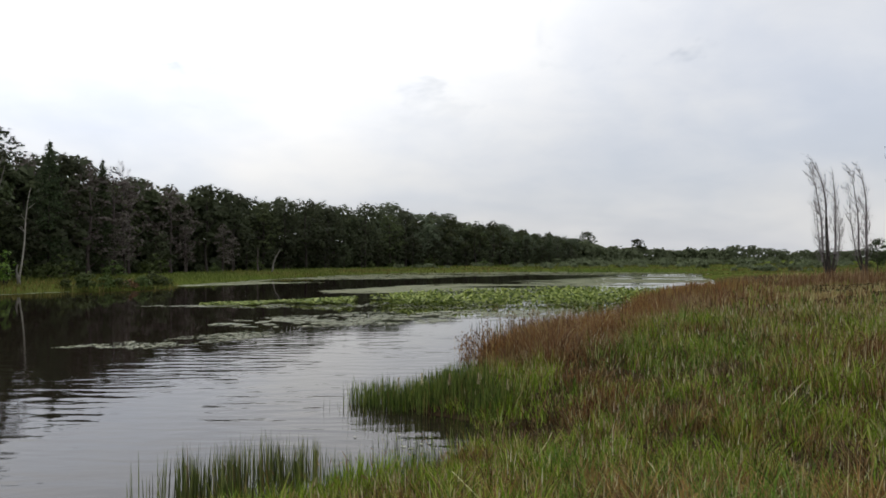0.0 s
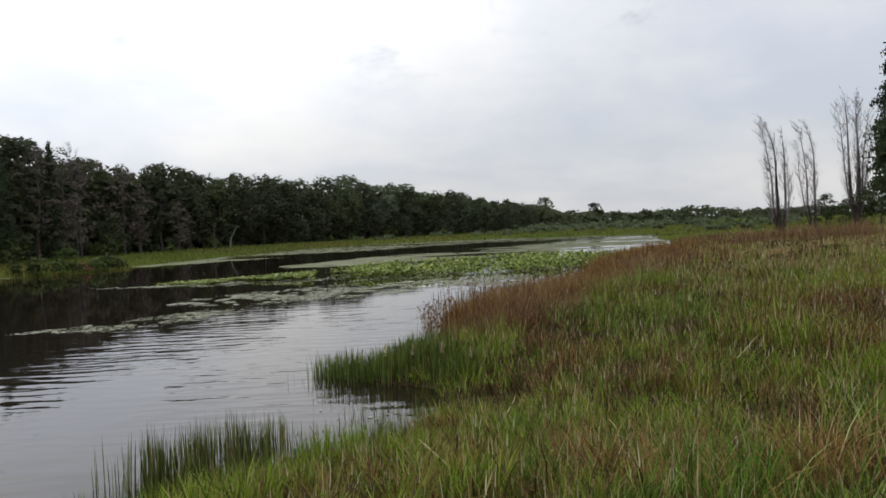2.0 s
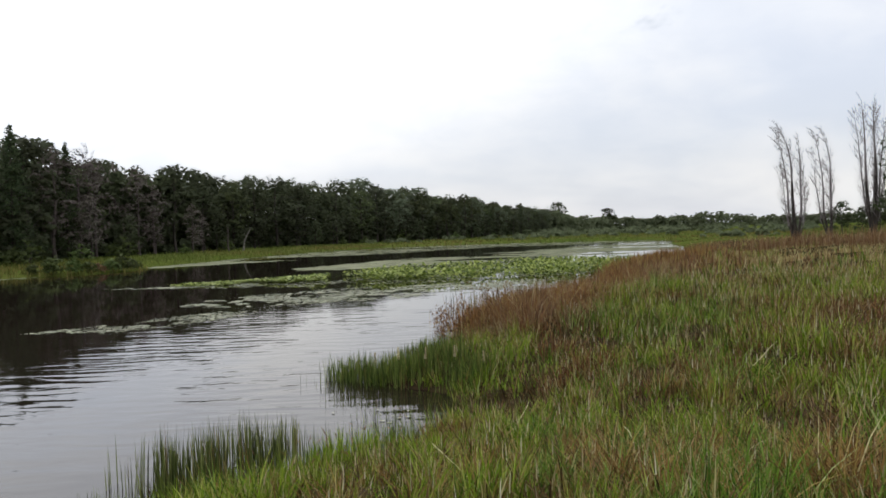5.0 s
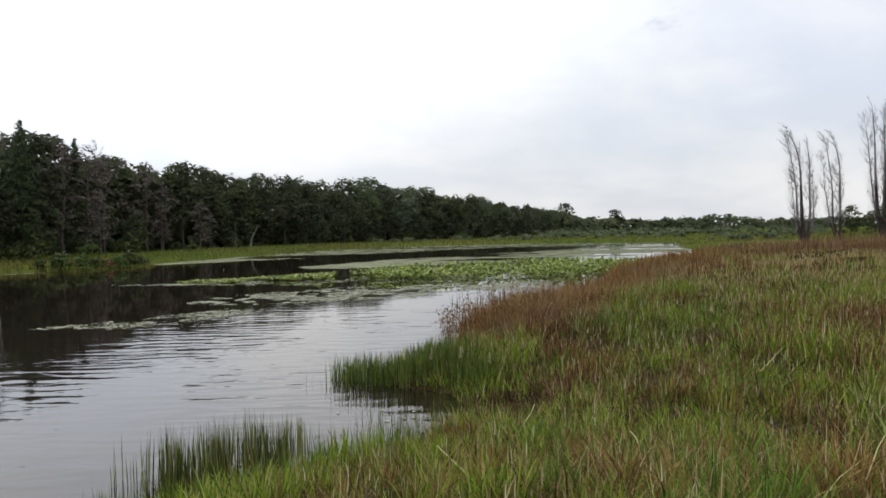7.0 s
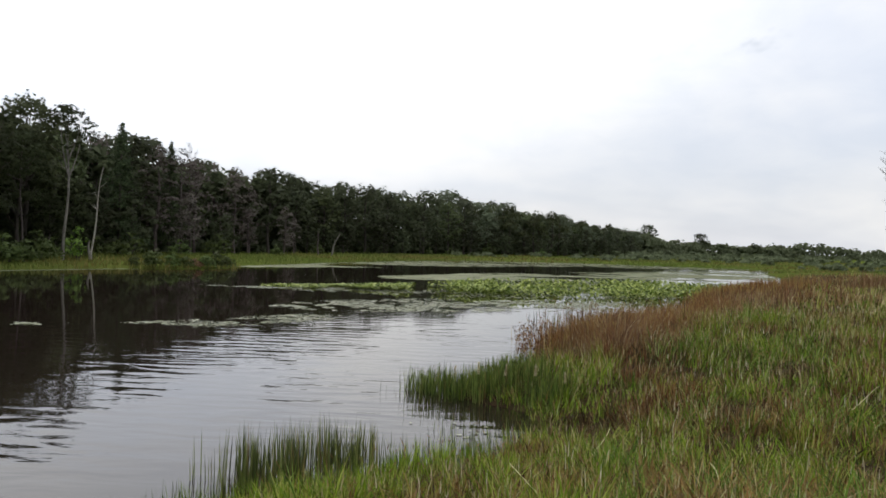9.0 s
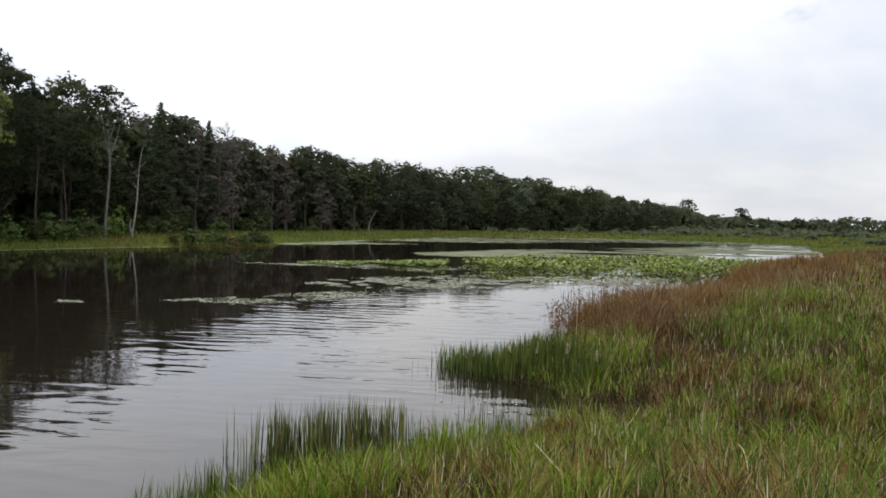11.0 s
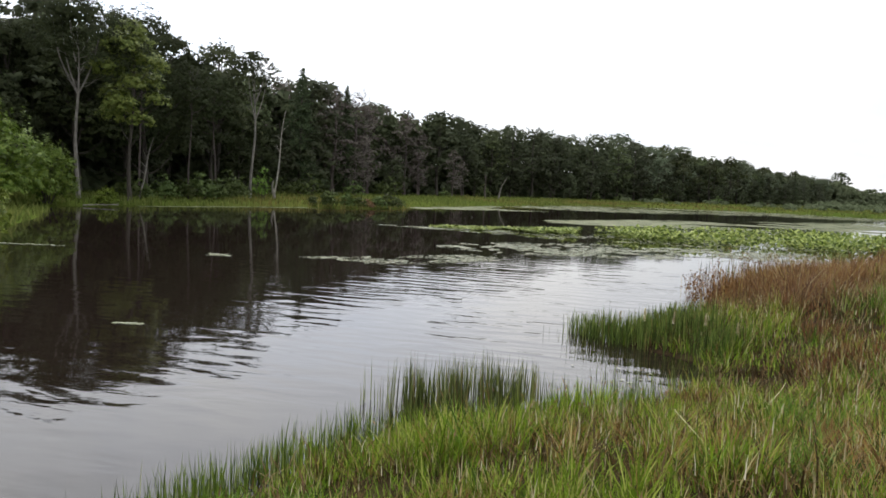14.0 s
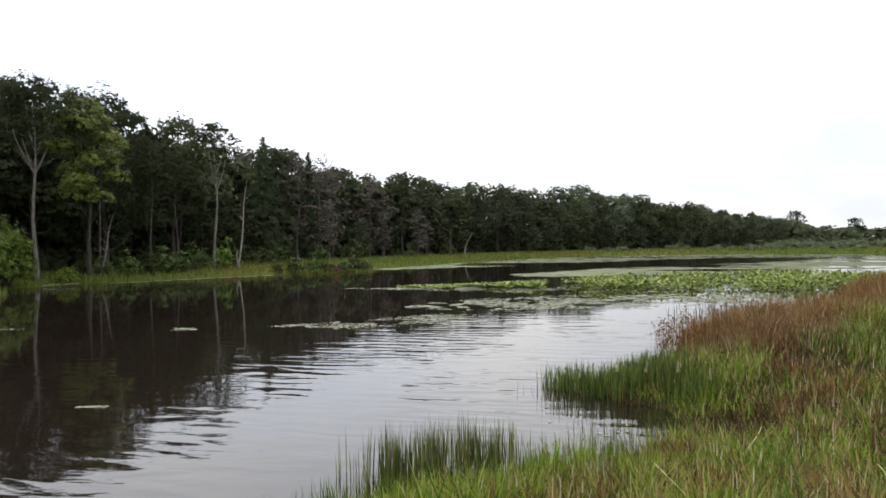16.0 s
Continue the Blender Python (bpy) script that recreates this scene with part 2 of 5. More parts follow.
M_GREY = leafy("grey brown dying twigs", ((0.0, (0.105, 0.087, 0.078)), (0.6, (0.184, 0.154, 0.139)), (1.0, (0.084, 0.091, 0.054))), rough=0.8, through_light=0.15, gloss=0.08)
M_WILLOW = leafy("fresh willow leaves", ((0.0, (0.09, 0.14, 0.018)), (0.5, (0.16, 0.23, 0.032)), (1.0, (0.24, 0.32, 0.06))), through_light=0.35, gloss=0.12)
M_SALLOW = leafy("green willow leaves", ((0.0, (0.066, 0.117, 0.019)), (0.5, (0.126, 0.197, 0.031)), (1.0, (0.206, 0.280, 0.054))), through_light=0.32, gloss=0.15)
M_SHRUB = leafy("marsh shrub leaves", ((0.0, (0.046, 0.066, 0.022)), (0.5, (0.080, 0.108, 0.032)), (1.0, (0.125, 0.16, 0.05))), rough=0.7, through_light=0.25, spread=0.4, gloss=0.12)
M_GREEN = leafy("fresh yellow green grass", ((0.0, (0.042, 0.064, 0.008)), (0.35, (0.117, 0.188, 0.015)), (0.8, (0.221, 0.320, 0.029)), (1.0, (0.451, 0.473, 0.127))), through_light=0.4, gloss=0.06)
M_DEEP = leafy("deep green grass", ((0.0, (0.023, 0.043, 0.010)), (0.4, (0.081, 0.138, 0.018)), (0.85, (0.169, 0.257, 0.036)), (1.0, (0.338, 0.378, 0.160))), through_light=0.4, gloss=0.06)
M_RED = leafy("red brown sedge", ((0.0, (0.074, 0.038, 0.015)), (0.5, (0.178, 0.091, 0.034)), (0.85, (0.320, 0.185, 0.065)), (1.0, (0.30, 0.25, 0.07))), through_light=0.3, gloss=0.1)
M_RIM = leafy("dull red brown sedge", ((0.0, (0.066, 0.035, 0.021)), (0.5, (0.150, 0.080, 0.047)), (0.85, (0.265, 0.160, 0.086)), (1.0, (0.24, 0.20, 0.07))), through_light=0.3, gloss=0.1)
M_STRAW = leafy("dry straw stems", ((0.0, (0.20, 0.145, 0.048)), (0.6, (0.36, 0.285, 0.105)), (1.0, (0.60, 0.53, 0.28))), through_light=0.25)
M_CREAM = leafy("pale cream dry leaves", ((0.0, (0.32, 0.25, 0.12)), (0.6, (0.56, 0.49, 0.28)), (1.0, (0.78, 0.73, 0.52))), through_light=0.2)
M_THATCH = leafy("dead brown thatch", ((0.0, (0.030, 0.019, 0.009)), (0.6, (0.076, 0.048, 0.020)), (1.0, (0.19, 0.12, 0.05))), through_light=0.15, gloss=0.08)
# grey green made lighter, with the haze of distance put into the colour
M_SCRUB_HAZED = leafy("grey green scrub leaves paled for haze", ((0.0, (0.097, 0.115, 0.064)), (0.5, (0.129, 0.151, 0.085)), (1.0, (0.167, 0.190, 0.106))), rough=0.8, through_light=0.42, gloss=0.05)
M_HEAD = leafy("brown seed heads", ((0.0, (0.095, 0.047, 0.022)), (0.6, (0.18, 0.095, 0.043)), (1.0, (0.33, 0.22, 0.11))), through_light=0.2)
M_REED = leafy("water rush", ((0.0, (0.024, 0.030, 0.010)), (0.5, (0.080, 0.100, 0.026)), (0.85, (0.20, 0.22, 0.07)), (1.0, (0.17, 0.11, 0.05))), through_light=0.35)
M_SPIT = leafy("short green rush", ((0.0, (0.028, 0.042, 0.011)), (0.5, (0.084, 0.118, 0.026)), (0.85, (0.18, 0.22, 0.055)), (1.0, (0.15, 0.095, 0.04))), through_light=0.38, gloss=0.1)
M_MARSH = leafy("marsh grass", ((0.0, (0.078, 0.108, 0.027)), (0.6, (0.130, 0.166, 0.040)), (1.0, (0.19, 0.212, 0.064))), patch=(1.25, 0.92, 1.1), patch_scale=0.06, through_light=0.35, rough=0.8, gloss=0.03)
M_LILY = leafy("raised lily leaves", ((0.0, (0.040, 0.062, 0.012)), (0.5, (0.150, 0.20, 0.03)), (1.0, (0.38, 0.43, 0.13))), rough=0.6, through_light=0.35, gloss=0.12)
M_PAD = leafy("floating pads", ((0.0, (0.10, 0.12, 0.05)), (0.6, (0.19, 0.21, 0.11)), (1.0, (0.32, 0.33, 0.21))), rough=0.5, through_light=0.0, gloss=0.2)
M_ALGAE = leafy("pale floating algae", ((0.0, (0.085, 0.10, 0.042)), (0.6, (0.14, 0.158, 0.075)), (1.0, (0.20, 0.215, 0.115))), rough=0.7, through_light=0.0, gloss=0.1)

# ------------------------------------------------------------------ the lie of the land
POND = np.array([(-3.9, 1.0), (-3.2, 2.8), (-2.95, 3.7), (-2.9, 4.6), (-2.7, 5.5), (-2.4, 6.2), (-1.7, 6.9), (-0.9, 7.5), (-0.3, 8.2), (0.25, 9.2),
                 (0.55, 10.1), (0.62, 10.9), (0.45, 11.6), (-0.2, 12.1), (-0.7, 12.6), (-0.4, 13.4), (0.45, 14.5), (0.75, 16.0), (0.78, 17.5),
                 (1.5, 19.6), (2.9, 22.2), (5.3, 24.8), (6.3, 27.2), (7.6, 32.3), (8.1, 34.8), (10.6, 39.2), (16.0, 50.0), (21.5, 61.0), (27.0, 80.0),
                 (31.0, 96.0), (41.0, 108.0), (38.0, 119.0), (14.0, 130.0), (-4.0, 122.0), (-12.0, 106.0), (-18.0, 84.0), (-22.0, 66.0),
                 (-20.9, 60.6), (-21.0, 58.0), (-23.4, 54.4), (-26.2, 53.0), (-29.5, 47.0), (-32.0, 41.0), (-33.0, 36.5), (-27.0, 29.0), (-21.5, 21.0),
                 (-21.0, 12.0), (-20.0, 2.0), (-16.0, -8.0), (-9.0, -10.0), (-5.6, -4.0)])


def from_shore(x, y):
    """Metres from the water's edge; below zero in the pond."""
    x, y = np.asarray(x, float), np.asarray(y, float)
    best, inside = np.full(x.shape, 1e9), np.zeros(x.shape, bool)
    for (ax, ay), (bx, by) in zip(POND, np.roll(POND, -1, axis=0)):
        dx, dy = bx - ax, by - ay
        u = np.clip(((x - ax) * dx + (y - ay) * dy) / (dx * dx + dy * dy), 0, 1)
        best = np.minimum(best, np.hypot(x - ax - u * dx, y - ay - u * dy))
        if dy:
            inside ^= ((ay > y) != (by > y)) & (x < ax + (y - ay) / dy * dx)
    return np.where(inside, -best, best)


def lumps(x, y, size, seed=0):
    """Smooth noise from 0 to 1 with lumps of about that many metres."""
    x, y = np.asarray(x, float) / size + seed * 17.3, np.asarray(y, float) / size + seed * 7.7
    i, j = np.floor(x), np.floor(y)
    u, v = x - i, y - j
    u, v = u * u * (3 - 2 * u), v * v * (3 - 2 * v)

    def at(a, b):
        s = np.sin(a * 127.1 + b * 311.7 + seed * 74.7) * 43758.5453
        return s - np.floor(s)
    return (at(i, j) * (1 - u) + at(i + 1, j) * u) * (1 - v) + (at(i, j + 1) * (1 - u) + at(i + 1, j + 1) * u) * v


def ease(v, a, b):
    u = np.clip((np.asarray(v, float) - a) / (b - a), 0, 1)
    return u * u * (3 - 2 * u)


# places where the bank has slumped: x, y, radius, depth
HOLLOWS = ((1.02, 9.75, 0.76, 0.37), (3.15, 6.65, 0.42, 0.30), (2.85, 9.6, 0.30, 0.15), (4.3, 11.9, 0.35, 0.18))


def in_hollow(x, y):
    """1 in the middle of a hollow, 0 outside."""
    return np.max([1 - ease(np.hypot((x - a) * 1.3, (y - b) * 0.8), r * 0.4, r) for a, b, r, _ in HOLLOWS], axis=0)


def ground_z(x, y, d=None):
    x, y = np.asarray(x, float), np.asarray(y, float)
    d = from_shore(x, y) if d is None else d
    out = np.maximum(d, 0)
    bank = 0.04 + 0.92 * (1 - np.exp(-out / 3.4)) + 0.30 * ease(out, 5, 30)
    marsh = 0.04 + 0.26 * (1 - np.exp(-out / 2.5)) + (0.5 - 0.45 * ease(y, 75, 115)) * ease(out, 4, 30)
    near = ease(x, -9, -4) * (1 - ease(y, 62, 105)) + (1 - ease(x, -9, -4)) * (1 - ease(y, -2, 3))
    z = bank * near + marsh * (1 - near)
    z = z + (lumps(x, y, 1.3, 1) - 0.5) * 0.26 * ease(out, 0.1, 1.5) * near + (lumps(x, y, 14, 2) - 0.5) * 0.2 * ease(out, 2, 12)
    for a, b, r, deep in HOLLOWS:
        z = z - deep * (1 - ease(np.hypot((x - a) * 1.3, (y - b) * 0.8), r * 0.4, r * 1.1))
    return np.where(d > 0, np.maximum(z, 0.03), np.maximum(-0.9, d * 0.28))


# ------------------------------------------------------------------ mesh helpers
def mesh_of(name, verts, *faces, smooth=False):
    """A mesh from one array of points and arrays of faces with equal corner counts."""
    me = bpy.data.meshes.new(name)
    verts = np.asarray(verts, np.float32)
    me.vertices.add(len(verts))
    me.vertices.foreach_set("co", verts.ravel())
    faces = [np.asarray(f, np.int32) for f in faces if len(f)]
    me.loops.add(sum(f.size for f in faces))
    me.loops.foreach_set("vertex_index", np.concatenate([f.ravel() for f in faces]))
    me.polygons.add(sum(len(f) for f in faces))
    sizes = np.concatenate([np.full(len(f), f.shape[1]) for f in faces])
    me.polygons.foreach_set("loop_start", np.concatenate(([0], np.cumsum(sizes)[:-1])).astype(np.int32))
    if smooth:
        me.polygons.foreach_set("use_smooth", np.ones(len(sizes), bool))
    me.update(calc_edges=True)
    return me


def stuff(name, me, mat, label, category, kind="stuff"):
    me.materials.append(mat)
    return tagged(new(name, me), label, category, kind=kind)


def part(name, me, mat, parent, label=""):
    me.materials.append(mat)
    ob = tagged(new(name, me), label)
    ob.parent = parent
    return ob


class Tubes:
    """Tapered limbs, gathered into one mesh."""

    def __init__(self, sides=6):
        self.sides, self.v, self.f, self.n = sides, [], [], 0

    def limb(self, points, radii):
        p = np.asarray(points, float)
        k, s = len(p), self.sides
        way = np.gradient(p, axis=0)
        way /= np.linalg.norm(way, axis=1)[:, None] + 1e-9
        side = np.cross(way, (0.31, 0.95, 0.05))
        side /= np.linalg.norm(side, axis=1)[:, None] + 1e-9
        other = np.cross(way, side)
        a = np.arange(s) * 2 * np.pi / s
        ring = side[:, None] * np.cos(a)[None, :, None] + other[:, None] * np.sin(a)[None, :, None]
        self.v.append((p[:, None] + ring * np.asarray(radii, float)[:, None, None]).reshape(-1, 3))
        i = np.arange(k - 1)[:, None] * s + np.arange(s)[None]
        j = np.arange(k - 1)[:, None] * s + (np.arange(s)[None] + 1) % s
        self.f.append(np.stack([i, j, j + s, i + s], -1).reshape(-1, 4) + self.n)
        self.n += k * s

    def mesh(self, name):
        return mesh_of(name, np.concatenate(self.v), np.concatenate(self.f), smooth=True)


def leaf_mesh(name, rng, centres, length, width, droop=0.0, faces=None):
    """Small pointed leaves at the centres given; faces: the way that each one roughly faces."""
    n = len(centres)
    a, b = rng.uniform(0, 2 * np.pi, n), rng.uniform(-0.9, 0.7, n) - droop
    way = np.stack([np.cos(a) * np.cos(b), np.sin(a) * np.cos(b), np.sin(b)], -1)
    r = rng.normal(size=(n, 3))
    if faces is not None:
        normal = np.asarray(faces) + r * 0.24 + (0, 0, 0.35)
        normal /= np.linalg.norm(normal, axis=1)[:, None] + 1e-9
        way = way - normal * (way * normal).sum(1)[:, None]
        way /= np.linalg.norm(way, axis=1)[:, None] + 1e-9
        r = normal
    side = np.cross(way, r)
    side /= np.linalg.norm(side, axis=1)[:, None] + 1e-9
    l = (length * rng.uniform(0.6, 1.3, n))[:, None]
    wd = (width * rng.uniform(0.6, 1.3, n))[:, None]
    c = np.asarray(centres)
    v = np.stack([c - way * l * 0.5 + side * wd * 0.5, c + way * l * 0.5, c - way * l * 0.35 - side * wd * 0.5], 1)
    return mesh_of(name, v.reshape(-1, 3), np.arange(n * 3).reshape(n, 3))


# ------------------------------------------------------------------ ground and water
def build_ground():
    radii = np.concatenate([np.linspace(0.4, 30, 100), np.geomspace(30.8, 4500, 90)])
    n = 240
    a = np.arange(n) * 2 * np.pi / n
    x, y = np.outer(radii, np.sin(a)).ravel(), np.outer(radii, np.cos(a)).ravel()
    x, y = np.append(x, 0.0), np.append(y, 0.0)
    v = np.stack([x, y, ground_z(x, y)], -1)
    i = np.arange(len(radii) - 1)[:, None] * n + np.arange(n)[None]
    j = np.arange(len(radii) - 1)[:, None] * n + (np.arange(n)[None] + 1) % n
    quads = np.stack([i, i + n, j + n, j], -1).reshape(-1, 4)
    k = np.arange(n)
    fan = np.stack([np.full(n, len(x) - 1), k, (k + 1) % n], -1)
    stuff("ground", mesh_of("ground", v, quads, fan, smooth=True), M_SOIL,
          "dark marshy ground under grass, sloping to a pond", "ground", "structure")


def build_water():
    gx, gy = np.meshgrid(np.linspace(-45, 55, 41), np.linspace(-20, 140, 65))
    v = np.stack([gx.ravel(), gy.ravel(), np.zeros(gx.size)], -1)
    i = (np.arange(64)[:, None] * 41 + np.arange(40)[None]).ravel()
    stuff("water", mesh_of("water", v, np.stack([i, i + 1, i + 42, i + 41], -1), smooth=True), M_WATER,
          "dark still pond water reflecting trees and bright sky", "pond water", "structure")


build_ground()
build_water()


# ------------------------------------------------------------------ trees
def crown_points(rng, lobes, count, shell=0.55):
    """Leaf places: mostly in the outer shell of overlapping lobes (x, y, z, rx, rz), in tufts with gaps between."""
    lobes = np.asarray(lobes, float)
    pick = rng.choice(len(lobes), count // 9, p=lobes[:, 3] ** 2 / (lobes[:, 3] ** 2).sum())
    way = rng.normal(size=(len(pick), 3))
    way /= np.linalg.norm(way, axis=1)[:, None]
    way[:, 2] = np.where(way[:, 2] < -0.35, -way[:, 2] * 0.6, way[:, 2])
    depth = shell + (1 - shell) * rng.uniform(0, 1, len(pick)) ** 0.5
    depth = depth * (0.93 + 0.08 * rng.uniform(0, 1, len(pick)))
    L = lobes[pick]
    tuft = L[:, :3] + way * depth[:, None] * np.stack([L[:, 3], L[:, 3], L[:, 4]], -1)
    pts = np.repeat(tuft, 9, axis=0)
    pts = pts + rng.normal(size=pts.shape) * 0.05 * np.repeat(L[:, 3], 9)[:, None] * (1.2, 1.2, 0.8)
    return pts, np.repeat(way, 9, axis=0)


def broad_tree(name, seed, height, width, bare, leaf_mat, bark_mat, label, leaves=3600, leaf=0.34, forks=1, group="forest trees", trunk_r=0.02, lobe_n=13, top_heavy=0.0, fork_out=0.13):
    """A broad-leaved tree: tapered trunk, limbs, and a crown of lobes. bare: the share of the height with no leaves."""
    rng = np.random.default_rng(seed)
    tree = tagged(new(name), label, "tree", group)
    h0 = height * bare
    lobes = []
    for k in range(lobe_n):
        u = (k + 0.5) / lobe_n
        z = h0 + (height - h0) * (0.12 + 0.76 * u)
        reach = width * 0.5 * math.sin(math.pi * min(1, 0.22 + 0.72 * (u ** (1 - 0.4 * top_heavy)))) * rng.uniform(0.45, 0.8)
        a = k * 2.4 + rng.uniform(-0.5, 0.5)
        r = width * rng.uniform(0.17, 0.27)
        lobes.append((math.cos(a) * reach, math.sin(a) * reach, z, r, r * rng.uniform(0.65, 0.9)))
    lobes.append((0, 0, height - width * 0.16, width * 0.2, width * 0.17))
    wood = Tubes(7 if forks > 1 else 5 if leaves > 5000 else 4)
    zs = np.linspace(-0.3, height * 0.86, 9)
    bend = rng.uniform(-1, 1, 2) * 0.03 * height
    spine = np.stack([bend[0] * (zs / height) ** 2 + 0.012 * height * np.sin(zs * 0.7 + seed), bend[1] * (zs / height) ** 2, zs], -1)
    base_r = height * trunk_r
    if forks < 2:
        wood.limb(spine, base_r * np.interp(zs, [-0.3, 0.4, height * 0.86], [1.45, 1.0, 0.16]))
    else:
        wood.limb(spine, base_r * np.interp(zs, [-0.3, 0.4, height * 0.5, height * 0.86], [1.35, 1.0, 0.62, 0.12]))
        for f in range(forks):
            cut = 5 + f % 2
            a = f * 2.3 + rng.uniform(-0.4, 0.4)
            end = spine[cut] + np.array([math.cos(a) * width * fork_out, math.sin(a) * width * fork_out, height * (0.92 - 0.1 * cut) * rng.uniform(0.8, 0.95)])
            t = np.linspace(0, 1, 7)[:, None]
            curve = spine[cut] * (1 - t) + end * t + np.array([math.cos(a), math.sin(a), 0]) * width * 0.05 * np.sin(t * math.pi)
            wood.limb(curve, base_r * np.linspace(0.5, 0.1, 7))
    for x, y, z, r, _ in lobes:
        start_z = max(h0 * 0.75, z - width * rng.uniform(0.18, 0.34))
        s = np.array([np.interp(start_z, spine[:, 2], spine[:, 0]), np.interp(start_z, spine[:, 2], spine[:, 1]), start_z])
        t = np.linspace(0, 1, 5)[:, None]
        curve = s * (1 - t) + np.array([x, y, z]) * t + np.array([0, 0, -0.06 * width]) * np.sin(t * math.pi)
        wood.limb(curve, base_r * (0.34 if forks < 2 else 0.16) * np.linspace(1, 0.2, 5))
    part("trunk", wood.mesh("trunk"), bark_mat, tree)
    pts, faces = crown_points(rng, lobes, leaves)
    part("crown", leaf_mesh("crown", rng, pts, leaf, leaf * 0.75, 0.0, faces), leaf_mat, tree)
    return tree


def conifer(name, seed, height, width, mat, label, leaves=3600, droop=0.35, group="forest trees", bare=0.08):
    """A conifer: straight trunk, whorls of boughs that droop, needles in sprays along each bough."""
    rng = np.random.default_rng(seed)
    tree = tagged(new(name), label, "conifer tree", group)
    wood = Tubes(4)
    zs = np.linspace(-0.3, height, 9)
    wood.limb(np.stack([zs * 0, zs * 0, zs], -1), height * 0.016 * np.linspace(1.3, 0.08, 9))
    boughs, z = [], height * bare
    while z < height * 0.985:
        u = 1 - z / height
        for k in range(5):
            a = rng.uniform(0, 2 * math.pi)
            l = width * 0.5 * (u ** 0.85) * rng.uniform(0.4, 1.12) + 0.05
            t = np.linspace(0, 1, 6)[:, None]
            curve = np.array([0, 0, z]) + t * np.array([math.cos(a) * l, math.sin(a) * l, 0]) + np.array([0, 0, 1]) * (0.22 * l * t - droop * l * t * t)
            wood.limb(curve, 0.035 * (u + 0.2) * np.linspace(1, 0.25, 6))
            boughs.append(curve)
        z += height * (0.012 + 0.024 * u) * rng.uniform(0.7, 1.3)
    span = [float(np.linalg.norm(c[-1] - c[0])) for c in boughs]
    pts = []
    for c, l in zip(boughs, span):
        per = max(3, int(leaves * l / sum(span)))
        t = rng.uniform(0.2, 1.0, per)
        i = np.minimum((t * 5).astype(int), 4)
        f = (t * 5 - i)[:, None]
        p = c[i] * (1 - f) + c[i + 1] * f
        reach = 0.05 + 0.09 * float(np.linalg.norm(c[-1] - c[0]))
        pts.append(p + rng.normal(size=p.shape) * (reach, reach, reach * 0.5) + np.array([0, 0, -0.05]))
    part("trunk", wood.mesh("trunk"), M_BARK, tree)
    part("crown", leaf_mesh("crown", rng, np.concatenate(pts), 0.30, 0.12, droop), mat, tree)
    return tree


def shrub(name, seed, height, width, mat, label, leaves=2600, leaf=0.16, group="", lobe_n=9, long=1.0, shoots=0):
    """A shrub of many stems with a lumpy crown down to the ground, and young shoots that stand out of it."""
    rng = np.random.default_rng(seed)
    bush = tagged(new(name), label, "shrub", group)
    lobes, wood = [], Tubes(5)
    for k in range(lobe_n):
        a = k * 2.4 + rng.uniform(-0.5, 0.5)
        far = math.sqrt((k + 0.2) / lobe_n) * rng.uniform(0.8, 1.1)
        r = width * rng.uniform(0.12, 0.21) * (0.72 if shoots > 50 else 1.0)
        z = height * rng.uniform(0.5, 0.9) * (1 - 0.4 * far ** 2.5)
        x, y = math.cos(a) * far * width * 0.38, math.sin(a) * far * width * 0.38
        lobes.append((x, y, z, r, max(0.16 * height, r * 0.7)))
        lobes.append((x * 1.12, y * 1.12, z * 0.42, r * 0.95, height * 0.2))
        t = np.linspace(0, 1, 5)[:, None]
        tip = np.array([x, y, z])
        wood.limb(np.array([math.cos(a) * 0.1, math.sin(a) * 0.1, -0.15]) * (1 - t) + tip * t, 0.012 * height * np.linspace(1, 0.3, 5))
    part("woody_base", wood.mesh("woody_base"), M_BARK, bush)
    pts, faces = crown_points(rng, lobes, leaves, 0.8)
    for k in range(shoots):
        x, y, z, r, rz = lobes[rng.integers(len(lobes))]
        a, b = rng.uniform(0, 2 * math.pi), rng.uniform(0.25, 1.4)
        way = np.array([math.cos(a) * math.cos(b), math.sin(a) * math.cos(b), math.sin(b)])
        foot = np.array([x, y, z]) + way * (r, r, rz) * 0.85
        grow = way * 0.6 + (0, 0, 0.8)
        t = rng.uniform(0, 1, (26, 1))
        p = foot + t * grow * height * rng.uniform(0.08, 0.2) + rng.normal(size=(26, 3)) * 0.03 * width * (1.1 - t) * 0.5
        pts, faces = np.concatenate([pts, p]), np.concatenate([faces, np.repeat(way[None], 26, 0)])
    pts[:, 2] = np.maximum(pts[:, 2], 0.03)
    part("crown", leaf_mesh("crown", rng, pts, leaf * long, leaf * 0.6, 0.0, faces), mat, bush)
    return bush


